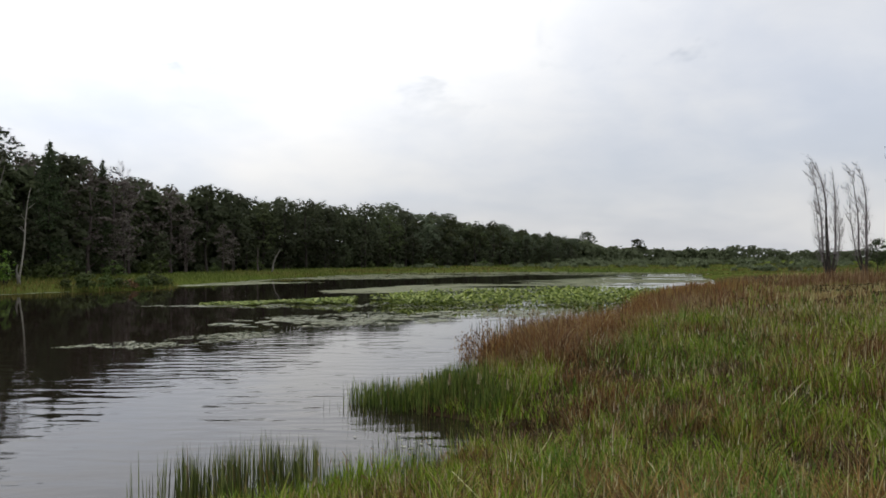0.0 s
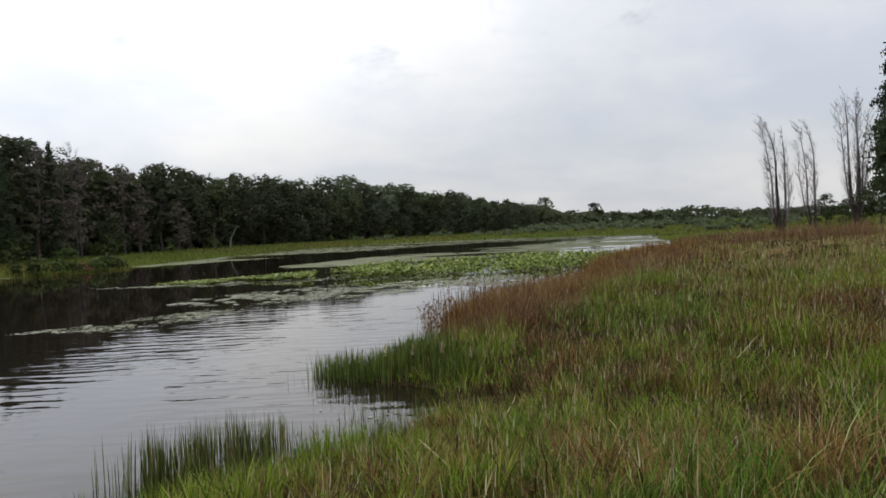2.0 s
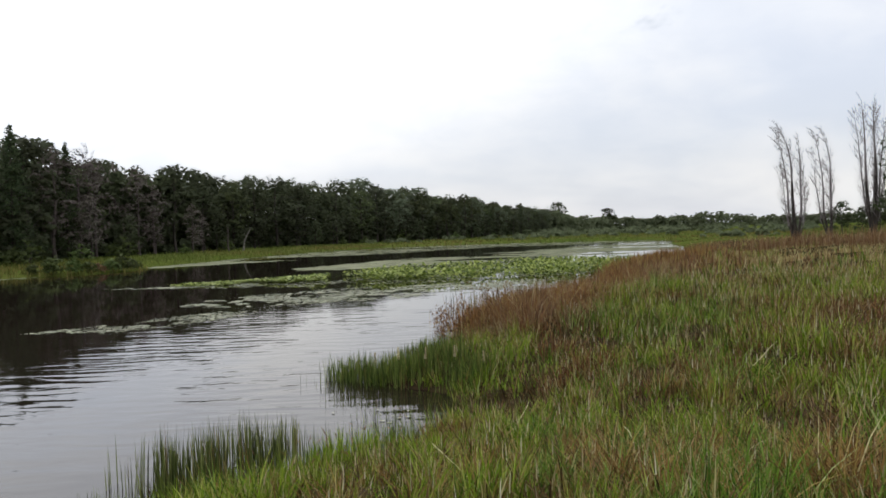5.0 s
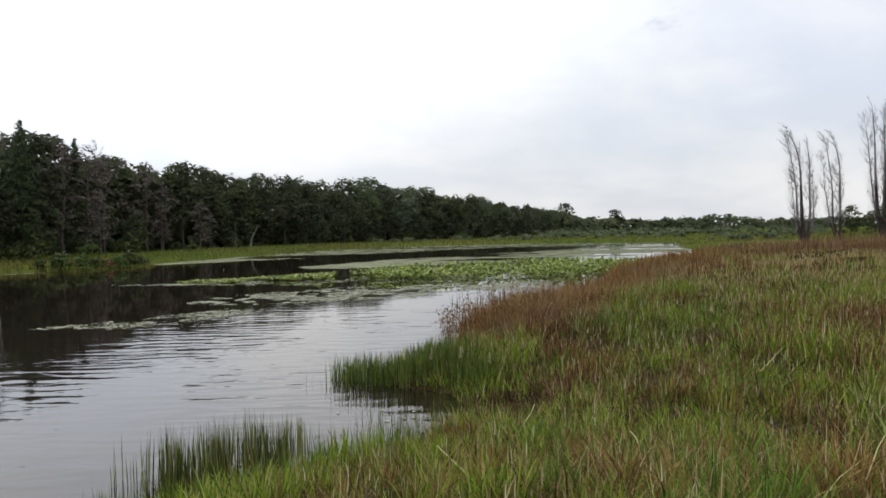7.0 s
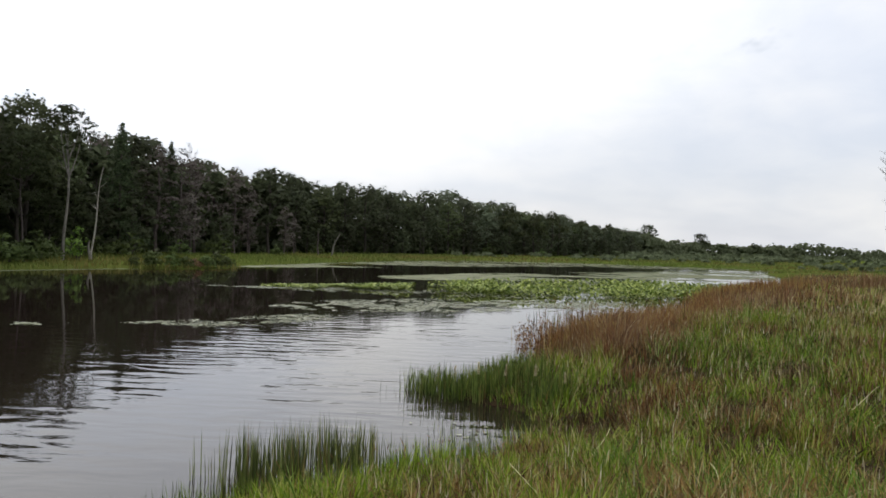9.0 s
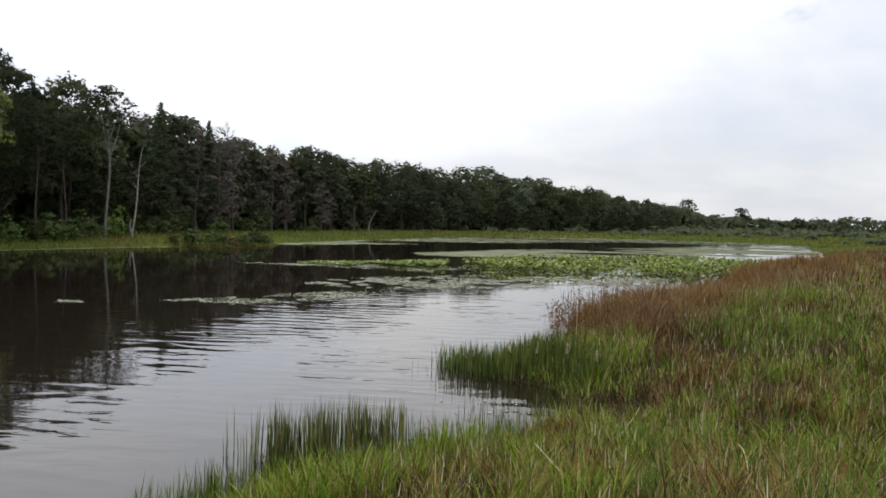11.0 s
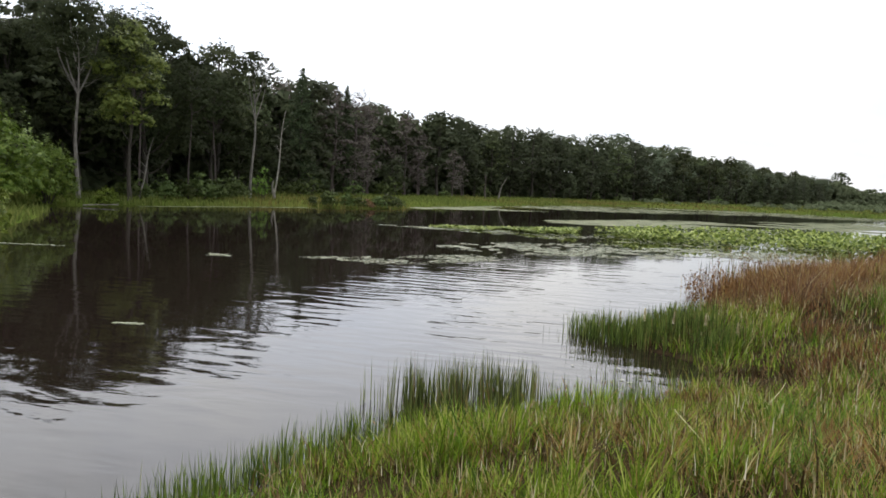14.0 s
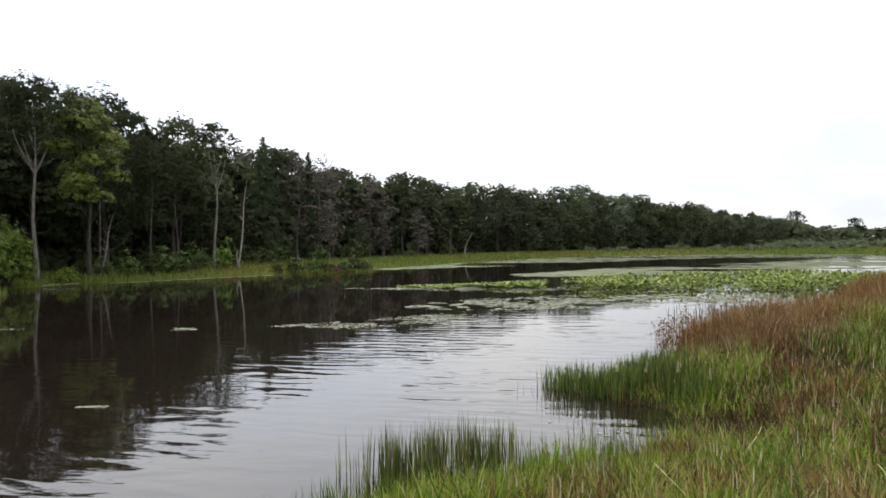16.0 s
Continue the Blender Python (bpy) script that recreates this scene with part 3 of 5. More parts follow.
def snag(name, seed, height, lean, mat, label, radius=0.12, twigs=6):
    """A dead standing trunk with a few broken stubs."""
    rng = np.random.default_rng(seed)
    thing = tagged(new(name), label, "dead tree")
    wood = Tubes(7)
    t = np.linspace(0, 1, 10)
    spine = np.stack([lean * t ** 1.4 + 0.08 * np.sin(t * 7 + seed), 0.05 * np.sin(t * 5), -0.3 + (height + 0.3) * t], -1)
    wood.limb(spine, radius * np.linspace(1.2, 0.35, 10))
    for k in range(twigs):
        i = rng.integers(4, 9)
        a = rng.uniform(0, 2 * math.pi)
        s = np.linspace(0, 1, 4)[:, None]
        wood.limb(spine[i] + s * np.array([math.cos(a) * 0.5, math.sin(a) * 0.5, 0.45]) * rng.uniform(0.5, 1.3), radius * 0.3 * np.linspace(1, 0.3, 4))
    part("trunk", wood.mesh("trunk"), mat, thing)
    return thing


def bare_tree(name, seed, height, stems, label, group="bare dead trees on the bank"):
    """A dead tree: bleached stems rise side by side from a dark foot, with a broom of thin twigs blown one way.
    Each stem: offset at the foot, spread, drift of the tip (in heights), its top, its thickness, and how far up the dark bark reaches."""
    rng = np.random.default_rng(seed)
    thing = tagged(new(name), label, "dead tree", group)
    bole, twig = Tubes(7), Tubes(3)
    t = np.linspace(0, 1, 21)
    for k, (foot, spread, drift, high, thick, dark) in enumerate(stems):
        top = height * high
        deep = 0.028 * height * math.sin(k * 2.4 + 0.7)
        parted = np.clip((t - 0.12) / 0.6, 0, 1) ** 0.85
        x = height * (foot * np.clip(t / 0.3, 0.3, 1) + 0.62 * spread * parted + 0.8 * drift * t ** 6) + 0.006 * height * np.sin(t * 11 + k * 2.1) * t
        y = deep * parted + 0.008 * height * np.cos(t * 9 + k * 1.3) * t
        spine = np.stack([x, y, -0.3 + (top + 0.3) * t], -1)
        radii = height * 0.0108 * thick * np.interp(t, [0, 0.2, 0.55, 0.85, 1], [1.6, 1.15, 0.62, 0.28, 0.06])
        cut = max(6, int(dark * 20))
        bole.limb(spine[:cut + 1], radii[:cut + 1])
        stem = Tubes(6)
        stem.limb(spine[cut:], radii[cut:] * np.linspace(0.98, 1.0, 21 - cut))
        part("stem", stem.mesh("stem"), M_TWIG, thing, "bleached grey stem")
        for _ in range(62):
            u = rng.uniform(0.13, 0.99) ** 0.72
            s0 = np.array([np.interp(u, t, spine[:, c]) for c in range(3)])
            b = rng.uniform(0, 2 * math.pi)
            l = height * rng.uniform(0.05, 0.15) * (1.1 - 0.4 * u)
            q = np.linspace(0, 1, 6)[:, None]
            curve = s0 + np.array([math.cos(b), math.sin(b), 0]) * l * 0.42 * np.sin(q * 1.5) + np.array([0, 0, 1]) * l * (0.25 * q + 0.7 * q ** 1.4)
            curve = curve + np.array([(2.4 * drift - 0.05) * l * (0.3 + 1.6 * u ** 3), 0, -0.3 * l * u ** 4]) * q ** 2
            twig.limb(curve, height * 0.0012 * np.linspace(1.4, 0.4, 6))
            for _ in range(3):
                e = rng.uniform(0.2, 0.9)
                p = np.array([np.interp(e, q[:, 0], curve[:, c]) for c in range(3)])
                g = rng.uniform(0, 2 * math.pi)
                m = np.linspace(0, 1, 4)[:, None]
                tip = np.array([math.cos(g) * 0.25 + drift * 2, math.sin(g) * 0.25, 0.42]) * l * rng.uniform(0.35, 0.8)
                twig.limb(p + m * tip + np.array([math.cos(g), math.sin(g), -0.2]) * 0.05 * l * np.sin(m * math.pi), height * 0.0008 * np.array([1.1, 1.0, 0.8, 0.5]))
    for _ in range(9):
        # dead lower boughs that reach out and droop
        u, b = rng.uniform(0.2, 0.55), rng.uniform(0, 2 * math.pi)
        l, q = height * rng.uniform(0.08, 0.17), np.linspace(0, 1, 7)[:, None]
        twig.limb(np.array([0, 0, u * height]) + np.array([math.cos(b), math.sin(b), 0]) * l * q + np.array([0, 0, 1]) * l * (0.75 * q - 0.75 * q ** 2), height * 0.0017 * np.linspace(1.3, 0.3, 7))
    part("trunk", bole.mesh("trunk"), M_BARK, thing, "dark bark still on the trunk")
    part("branchwork", twig.mesh("branchwork"), M_TWIG, thing)
    return thing


def at(x, y, turn=0.0, scale=1.0, sink=0.05):
    z = float(ground_z(np.array([x]), np.array([y]))[0]) - sink
    return pose(x, y, max(z, -0.3), 0, 0, turn) @ Matrix.Diagonal((scale, scale, scale, 1))


def stand(ob, x, y, turn=0.0):
    ob.matrix_basis = at(x, y, turn)
    return ob


# The wood's edge: x, y, height of the canopy
EDGE = [(-60, 8, 13.4), (-43, 37, 14.1), (-39, 45, 16.2), (-37.5, 62, 14.8), (-33, 88, 13.6), (-25.5, 116, 13.1), (-10, 144, 13.1), (11, 176, 11.4), (36, 226, 9.1), (52, 270, 8.2)]


def along_edge(s):
    """The place s metres along the wood's edge, the way inwards, and the canopy's height."""
    for (ax, ay, ah), (bx, by, bh) in zip(EDGE, EDGE[1:]):
        l = math.hypot(bx - ax, by - ay)
        if s <= l:
            u = s / l
            return ax + (bx - ax) * u, ay + (by - ay) * u, -(by - ay) / l, (bx - ax) / l, ah + (bh - ah) * u
        s -= l
    return None


rng = np.random.default_rng(5)
DENSE, NARROW, LUMPY, MID = ("tall leafy tree with a dense dark green crown", "tall leafy tree with a narrow dark green crown",
                             "spreading leafy tree with a lumpy dark green crown", "leafy tree with a mid green rounded crown")
PINE, DYING, YOUNG = ("dark pointed pine standing among broad-leaved trees", "dying tree with sparse grey brown twigs", "young leafy tree with branches down to the ground")
KINDS = [
    stand(broad_tree("tree", 11, 12, 8.0, 0.22, M_OAK, M_BARK, DENSE, 9600, 0.225), -70, 40),
    stand(broad_tree("tree", 12, 12, 6.8, 0.30, M_OAK, M_BARK, NARROW, 8400, 0.22), -72, 52),
    stand(broad_tree("tree", 13, 12, 8.8, 0.16, M_OAK, M_BARK, LUMPY, 10200, 0.225), -70, 64),
    stand(broad_tree("tree", 14, 12, 7.2, 0.24, M_MID, M_BARK, MID, 9200, 0.22), -68, 78),
    stand(conifer("conifer", 15, 12, 5.4, M_NEEDLE, PINE, 8000), -66, 92),
    stand(broad_tree("tree", 16, 12, 5.4, 0.06, M_GREY, M_DEAD, DYING, 7200, 0.165), -62, 104),
    stand(broad_tree("tree", 17, 7, 5.6, 0.04, M_OAK, M_BARK, YOUNG, 7000, 0.19), -70, 46),
]
# the same trees for further off, most with leaves paled to imitate haze
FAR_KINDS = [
    stand(broad_tree("tree", 11, 12, 8.0, 0.16, M_OAK_HAZED, M_BARK, DENSE, 3700, 0.37), -52, 132),
    stand(broad_tree("tree", 12, 12, 6.8, 0.22, M_OAK_HAZED, M_BARK, NARROW, 3300, 0.36), -46, 144),
    stand(broad_tree("tree", 13, 12, 8.8, 0.12, M_OAK_HAZED, M_BARK, LUMPY, 3900, 0.37), -40, 154),
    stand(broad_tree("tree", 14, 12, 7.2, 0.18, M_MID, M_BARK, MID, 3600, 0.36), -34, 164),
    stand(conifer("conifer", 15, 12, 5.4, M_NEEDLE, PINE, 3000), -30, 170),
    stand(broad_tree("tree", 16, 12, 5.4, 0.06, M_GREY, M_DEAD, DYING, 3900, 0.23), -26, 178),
    stand(broad_tree("tree", 17, 7, 5.6, 0.04, M_OAK_HAZED, M_BARK, YOUNG, 2600, 0.34), -20, 184),
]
# trees for the far end of the edge, mostly in haze-coloured leaves
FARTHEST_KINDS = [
    stand(broad_tree("tree", 111, 12, 8.4, 0.12, M_HAZED, M_BARK, DENSE, 3300, 0.40, lobe_n=9), -58, 112),
    stand(broad_tree("tree", 112, 12, 7.4, 0.16, M_HAZED, M_BARK, NARROW, 3000, 0.40, lobe_n=9), -52, 124),
    stand(broad_tree("tree", 113, 12, 9.2, 0.10, M_HAZED, M_BARK, LUMPY, 3500, 0.40, lobe_n=10), -46, 136),
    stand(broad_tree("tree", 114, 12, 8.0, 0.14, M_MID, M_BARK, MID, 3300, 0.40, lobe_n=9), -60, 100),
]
s = 2.0
while along_edge(s):
    x, y, nx, ny, h = along_edge(s)
    near = s < 64
    for row in range(5 if s < 130 else 4):
        off = (0.0, 2.5, 7.0, 12.5, 19.0)[row] + rng.uniform(-1.4, 1.4)
        jx, jy = rng.uniform(-1.5, 1.5, 2)
        px, py = x + nx * off + jx, y + ny * off + jy
        tall = h * (rng.uniform(0.3, 0.5), rng.uniform(0.66, 0.92), rng.uniform(0.8, 0.98), rng.uniform(0.82, 1.06), rng.uniform(0.86, 1.09))[row]
        tall *= 0.9 + 0.2 * float(lumps(np.array([s]), np.array([row * 9.0]), 8.0, 51)[0])
        # further along, the paler fourth kind is picked more often to imitate haze
        kind = int(rng.choice(5, p=(0.26, 0.15, 0.24, 0.25, 0.10) if s < 140 else (0.2, 0.1, 0.2, 0.45, 0.05)))
        if 77 < s < 106 and row < 3 and rng.uniform() < 0.8:
            kind = 5
        elif row == 0:
            if s < 66 and rng.uniform() < 0.6:
                continue
            kind = 6
        size = tall / (7 if kind == 6 else 12)
        # most far kinds carry haze in their leaf colour
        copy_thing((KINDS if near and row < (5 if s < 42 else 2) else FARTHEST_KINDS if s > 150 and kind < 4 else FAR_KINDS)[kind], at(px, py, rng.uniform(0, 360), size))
    s += rng.uniform(4.0, 5.4) * (1 if near else 1.2)

# single trees that stand out at the wood's edge
stand(broad_tree("tree", 21, 12.4, 7.4, 0.62, M_OAK, M_PALE, "tall tree with a bare pale forked trunk and high crown", forks=5, trunk_r=0.0105, leaves=11500, leaf=0.18, fork_out=0.2), -36.3, 42.0)
stand(broad_tree("tree", 22, 11.6, 5.2, 0.34, M_MAPLE, M_BARK, "leafy tree with a light green crown at the wood's edge", leaves=13000, leaf=0.17, trunk_r=0.012), -33.6, 43.6)
stand(broad_tree("tree", 23, 11.9, 4.6, 0.60, M_OAK, M_PALE, "tall slender tree with a bare pale forked trunk", forks=4, trunk_r=0.0105, leaves=4600, leaf=0.17, fork_out=0.18), -32.6, 57.2)
SLIM = stand(broad_tree("tree", 35, 10.6, 4.2, 0.58, M_OAK, M_DEAD, "slender tree with a long bare grey trunk", leaves=4200, leaf=0.18, trunk_r=0.0085), -33.9, 50.6)
copy_thing(SLIM, at(-35.2, 46.6, 130, 0.95))
copy_thing(SLIM, at(-34.4, 54.6, 250, 0.9))
stand(conifer("conifer", 28, 12.7, 6.4, M_NEEDLE, "dark pointed pine rising above the wood", 6000), -36.0, 72.5)
stand(conifer("conifer", 29, 12.0, 5.2, M_NEEDLE, "narrow dark pine rising above the wood", 5000), -34.9, 81.2)
stand(snag("dead_trunk", 24, 7.3, 0.9, M_WHITE, "pale leaning dead trunk without branches", 0.07), -31.9, 59.7)
stand(snag("dead_trunk", 25, 1.6, 0.0, M_PALE, "short pale broken stump among marsh grass", 0.14, 0), -31.2, 58.2)
stand(snag("dead_trunk", 26, 3.0, 1.1, M_PALE, "short pale leaning dead trunk", 0.13, 2), -22.5, 104.0)
stand(snag("dead_trunk", 27, 3.2, -0.1, M_DEAD, "short pale upright dead trunk", 0.12, 2), -24.0, 103.0)

log = tagged(new("driftwood_log"), "pale bare log lying at the water's edge", "log")
log_wood = Tubes(7)
log_t = np.linspace(0, 1, 8)
log_wood.limb(np.stack([-0.9 + 1.9 * log_t, 0.12 * np.sin(log_t * 4), 0.08 + 0.1 * log_t], -1), 0.035 * np.linspace(1.1, 0.5, 8))
log_wood.limb(np.array([(0.2, 0.05, 0.1), (0.6, 0.22, 0.14), (1.0, 0.5, 0.1)]), np.array([0.03, 0.02, 0.008]))
part("trunk", log_wood.mesh("trunk"), M_PALE, log)
log.matrix_basis = pose(-31.6, 38.4, 0.0, 0, 0, 40)

copy_thing(KINDS[2], at(-38.2, 51.0, 40, 1.13))

# bare dead trees on the bank and the trees beyond
def polar(az, r):
    return r * math.sin(radians(az)), r * math.cos(radians(az))


stand(bare_tree("bare_tree", 31, 7.6, ((-0.01, -0.02, -0.13, 0.98, 1.3, 0.55), (-0.035, -0.05, -0.10, 0.92, 0.9, 0.2), (0.03, 0.03, -0.06, 0.88, 0.95, 0.25), (-0.03, -0.09, -0.02, 0.66, 0.55, 0.15), (0.035, 0.06, -0.02, 0.60, 0.5, 0.15)),
                "dead grey tree with several bare upswept stems"), *polar(26.0, 52), -26)
stand(bare_tree("bare_tree", 32, 6.9, ((0.01, 0.0, -0.09, 0.98, 1.0, 0.2), (-0.04, -0.03, -0.08, 0.96, 0.85, 0.2), (-0.05, -0.09, -0.05, 0.78, 0.55, 0.15), (0.015, -0.02, -0.05, 0.7, 0.6, 0.15)),
                "slender dead grey tree with bare twigs"), *polar(28.05, 52), -28)
stand(bare_tree("bare_tree", 33, 8.1, ((-0.02, -0.045, -0.01, 1.0, 1.15, 0.45), (0.02, 0.0, -0.015, 0.97, 1.15, 0.5), (0.02, 0.055, 0.035, 0.84, 0.8, 0.2), (-0.02, -0.10, -0.03, 0.92, 0.65, 0.15), (0.0, 0.02, 0.02, 0.92, 0.7, 0.2), (0.01, 0.10, 0.03, 0.66, 0.5, 0.2)),
                "dead grey tree with bare spreading stems"), *polar(30.5, 51), -30)
stand(bare_tree("bare_tree", 36, 12.7, ((0.0, 0.0, -0.02, 1.0, 0.8, 0.2), (0.01, 0.05, 0.0, 0.95, 0.6, 0.2)), "dead tree with bare grey twigs above the wood", ""), *polar(-22.0, 98))
stand(conifer("conifer", 34, 12.5, 5.4, M_NEEDLE, "dark spruce with drooping boughs on the bank", 17000, 0.75, "", 0.25), *polar(33.15, 50))

# ------------------------------------------------------------------ shrubs by the water
stand(shrub("willow_bush", 41, 2.3, 4.6, M_WILLOW, "bright green willow bush overhanging the water", 13000, 0.12, "willow bushes", 20, 1.6, 150), -21.7, 19.1)
stand(shrub("willow_bush", 42, 4.6, 8.0, M_SALLOW, "green willow bush at the water's edge", 17000, 0.15, "willow bushes", 24, 1.5, 160), -33.2, 31.6)
stand(shrub("willow_bush", 43, 3.3, 4.4, M_SALLOW, "green willow bush at the water's edge", 9500, 0.15, "willow bushes", 15, 1.5, 90), -33.6, 36.6)
stand(shrub("willow_bush", 45, 0.9, 1.7, M_WILLOW, "small bright green bush by the water", 2600, 0.09, "willow bushes", 6, 1.5, 20), -33.0, 40.6)
LOW = stand(shrub("shrub", 44, 1.5, 2.4, M_SHRUB, "low green shrub in front of the wood", 1700, 0.18, "low shrubs at the wood's edge", 7), -34.5, 44.5)
s = 18.0
while s < 200 and along_edge(s):
    x, y, nx, ny, h = along_edge(s)
    off = rng.uniform(-4.5, -0.5)
    copy_thing(LOW, at(x + nx * off, y + ny * off, rng.uniform(0, 360), rng.uniform(0.5, 1.5)))
    s += rng.uniform(1.6, 4.2) if s < 64 else rng.uniform(8, 16)
stand(shrub("shrub", 47, 0.6, 1.5, M_HEAD, "low brown dead bush on the marsh by the water", 1500, 0.14, "", 7), -22.6, 57.6)
LOW_BRIGHT = stand(shrub("shrub", 46, 1.2, 2.1, M_SHRUB, "low green bush on the marsh by the water", 1900, 0.15, "low bushes by the water", 7, 1.3, 12), -24.7, 54.9)
for px, py, sc in ((-25.9, 54.6, 0.6), (-23.7, 55.5, 0.85), (-23.0, 56.3, 0.7), (-21.9, 58.0, 0.75), (-21.5, 59.2, 0.95), (-21.3, 60.7, 0.7)):
    copy_thing(LOW_BRIGHT, at(px, py, px * 97, sc))

for px, py, sc in ((-34.6, 45.9, 0.9), (-34.0, 47.8, 1.15), (-33.6, 49.2, 0.95), (-33.0, 50.6, 1.25), (-32.7, 52.2, 1.0), (-32.4, 53.4, 0.75), (-33.6, 51.6, 1.3), (-32.2, 55.2, 0.7)):
    copy_thing(LOW, at(px, py, px * 131, sc))
stand(shrub("shrub", 48, 2.9, 2.0, M_SALLOW, "tall thin leafy sprout beside a pale trunk", 1500, 0.17, "", 6, 1.2), -32.0, 57.9)
stand(snag("dead_trunk", 49, 4.2, 1.2, M_PALE, "thin leaning dead sapling in front of the wood", 0.06, 4), -34.3, 45.4)
copy_thing(KINDS[6], at(-38.5, 35.4, 70, 1.15))

# ------------------------------------------------------------------ far woods
def scatter(rng, count, r0, r1, a0, a1, power=1.0):
    """Places strewn round the standing place, from r0 to r1 metres; power 2 strews evenly, less draws them in."""
    u = rng.uniform(0, 1, count)
    r = (r0 ** power + u * (r1 ** power - r0 ** power)) ** (1 / power)
    a = np.radians(rng.uniform(a0, a1, count))
    return r * np.sin(a), r * np.cos(a), r


def far_woods():
    rng = np.random.default_rng(61)
    pts = []
    line = [(40, 236), (52, 275), (78, 318), (130, 345), (205, 350), (290, 330), (380, 290)]
    for (ax, ay), (bx, by) in zip(line, line[1:]):
        n = int(math.hypot(bx - ax, by - ay) / 1.5)
        for k in range(n):
            u = (k + rng.uniform()) / n
            x, y = ax + (bx - ax) * u, ay + (by - ay) * u
            back = rng.uniform(0, 22)
            r = rng.uniform(1.5, 4.2)
            h = 4.7 + 2.4 * float(lumps(np.array([x]), np.array([y]), 17, 21)[0]) + rng.uniform(-0.9, 1.0)
            cx, cy = x + back * 0.35, y + back
            lobes = [(cx, cy, h - r * 0.6, r, r * 0.7), (cx + rng.uniform(-2, 2), cy - 1, h * 0.4, r, h * 0.42), (cx + r * rng.uniform(-1, 1), cy, h * 0.62, r * 0.8, r * 0.6)]
            lobes.append((cx + rng.uniform(-2, 2), cy - 3, 1.0, 3.0, 1.6))
            pts.append(np.concatenate(crown_points(rng, lobes, 432, 0.15), axis=1))
    p = np.concatenate(pts)
    p[:, 2] = np.maximum(p[:, 2], 0.3)
    # the haze over these trees is in their leaf colour
    stuff("far_woods", leaf_mesh("far_woods", rng, p[:, :3], 0.98, 0.85, 0.0, p[:, 3:]), M_SCRUB_HAZED, "distant dark line of trees beyond the marsh", "far woods")


def scrub():
    """Low bushes strewn over the far marsh, thicker towards the woods."""
    rng = np.random.default_rng(63)
    x, y, r = scatter(rng, 560, 118, 250, -8, 27, 1.0)
    keep = (from_shore(x, y) > 4) & (lumps(x, y, 22, 31) * 0.6 + lumps(x, y, 7, 32) * 0.4 + 0.3 * ease(r, 150, 240) > 0.56)
    x, y, r = x[keep], y[keep], r[keep]
    h = rng.uniform(0.3, 1.1, len(x)) * (0.7 + 0.9 * ease(r, 150, 230))
    g = ground_z(x, y)
    p = [np.concatenate(crown_points(rng, [(a, b, c + k * 0.55, k * 1.5, k * 0.5), (a + k, b, c + k * 0.3, k * 1.2, k * 0.4)], 90, 0.3), axis=1) for a, b, c, k in zip(x, y, g, h)]
    p = np.concatenate(p)
    p[:, 2] = np.maximum(p[:, 2], 0.2)
    stuff("scrub", leaf_mesh("scrub", rng, p[:, :3], 0.75, 0.6, 0.0, p[:, 3:]), M_SCRUB_HAZED, "low green scrub on the far marsh", "scrub")


def underwood():
    """Dense bushes and saplings inside the wood."""
    rng = np.random.default_rng(62)
    pts, s = [], 0.0
    while along_edge(s):
        x, y, nx, ny, h = along_edge(s)
        for off in (6, 12, 18, 23, 29):
            r = rng.uniform(2.2, 3.2)
            px, py, z = x + nx * off, y + ny * off, rng.uniform(1.5, h * 0.55)
            pts.append(crown_points(rng, [(px, py, z, r, r), (px, py, z * 0.4, r, r), (px, py, h * 0.62, r, r), (px, py, 0.8, r * 1.2, 1.3)], 252 if s < 120 else 126, 0.3)[0])
        s += 2.4
    p = np.concatenate(pts)
    p[:, 2] = np.maximum(p[:, 2], 0.3)
    # haze-paled leaves lighten the wood's dark inside by colour
    stuff("underwood", leaf_mesh("underwood", rng, p, 1.45, 1.45), M_OAK_HAZED, "dense dark saplings and bushes inside the wood", "underwood")


far_woods()
scrub()
underwood()
LONE = stand(broad_tree("tree", 51, 10.5, 7.5, 0.35, M_OAK, M_BARK, "lone tree with an open crown above the far woods", group="", leaves=2600, leaf=0.45), *polar(10.2, 262))
copy_thing(LONE, at(*polar(13.8, 330), 80, 0.9))
for az, r, sc in ((28.7, 112, 0.62), (29.9, 122, 0.55), (30.9, 110, 0.66), (31.9, 100, 0.74), (32.9, 96, 0.86), (34.2, 104, 0.9), (35.6, 98, 1.0), (37.2, 104, 1.0)):
    copy_thing(KINDS[6], at(*polar(az, r), az * 31, sc))


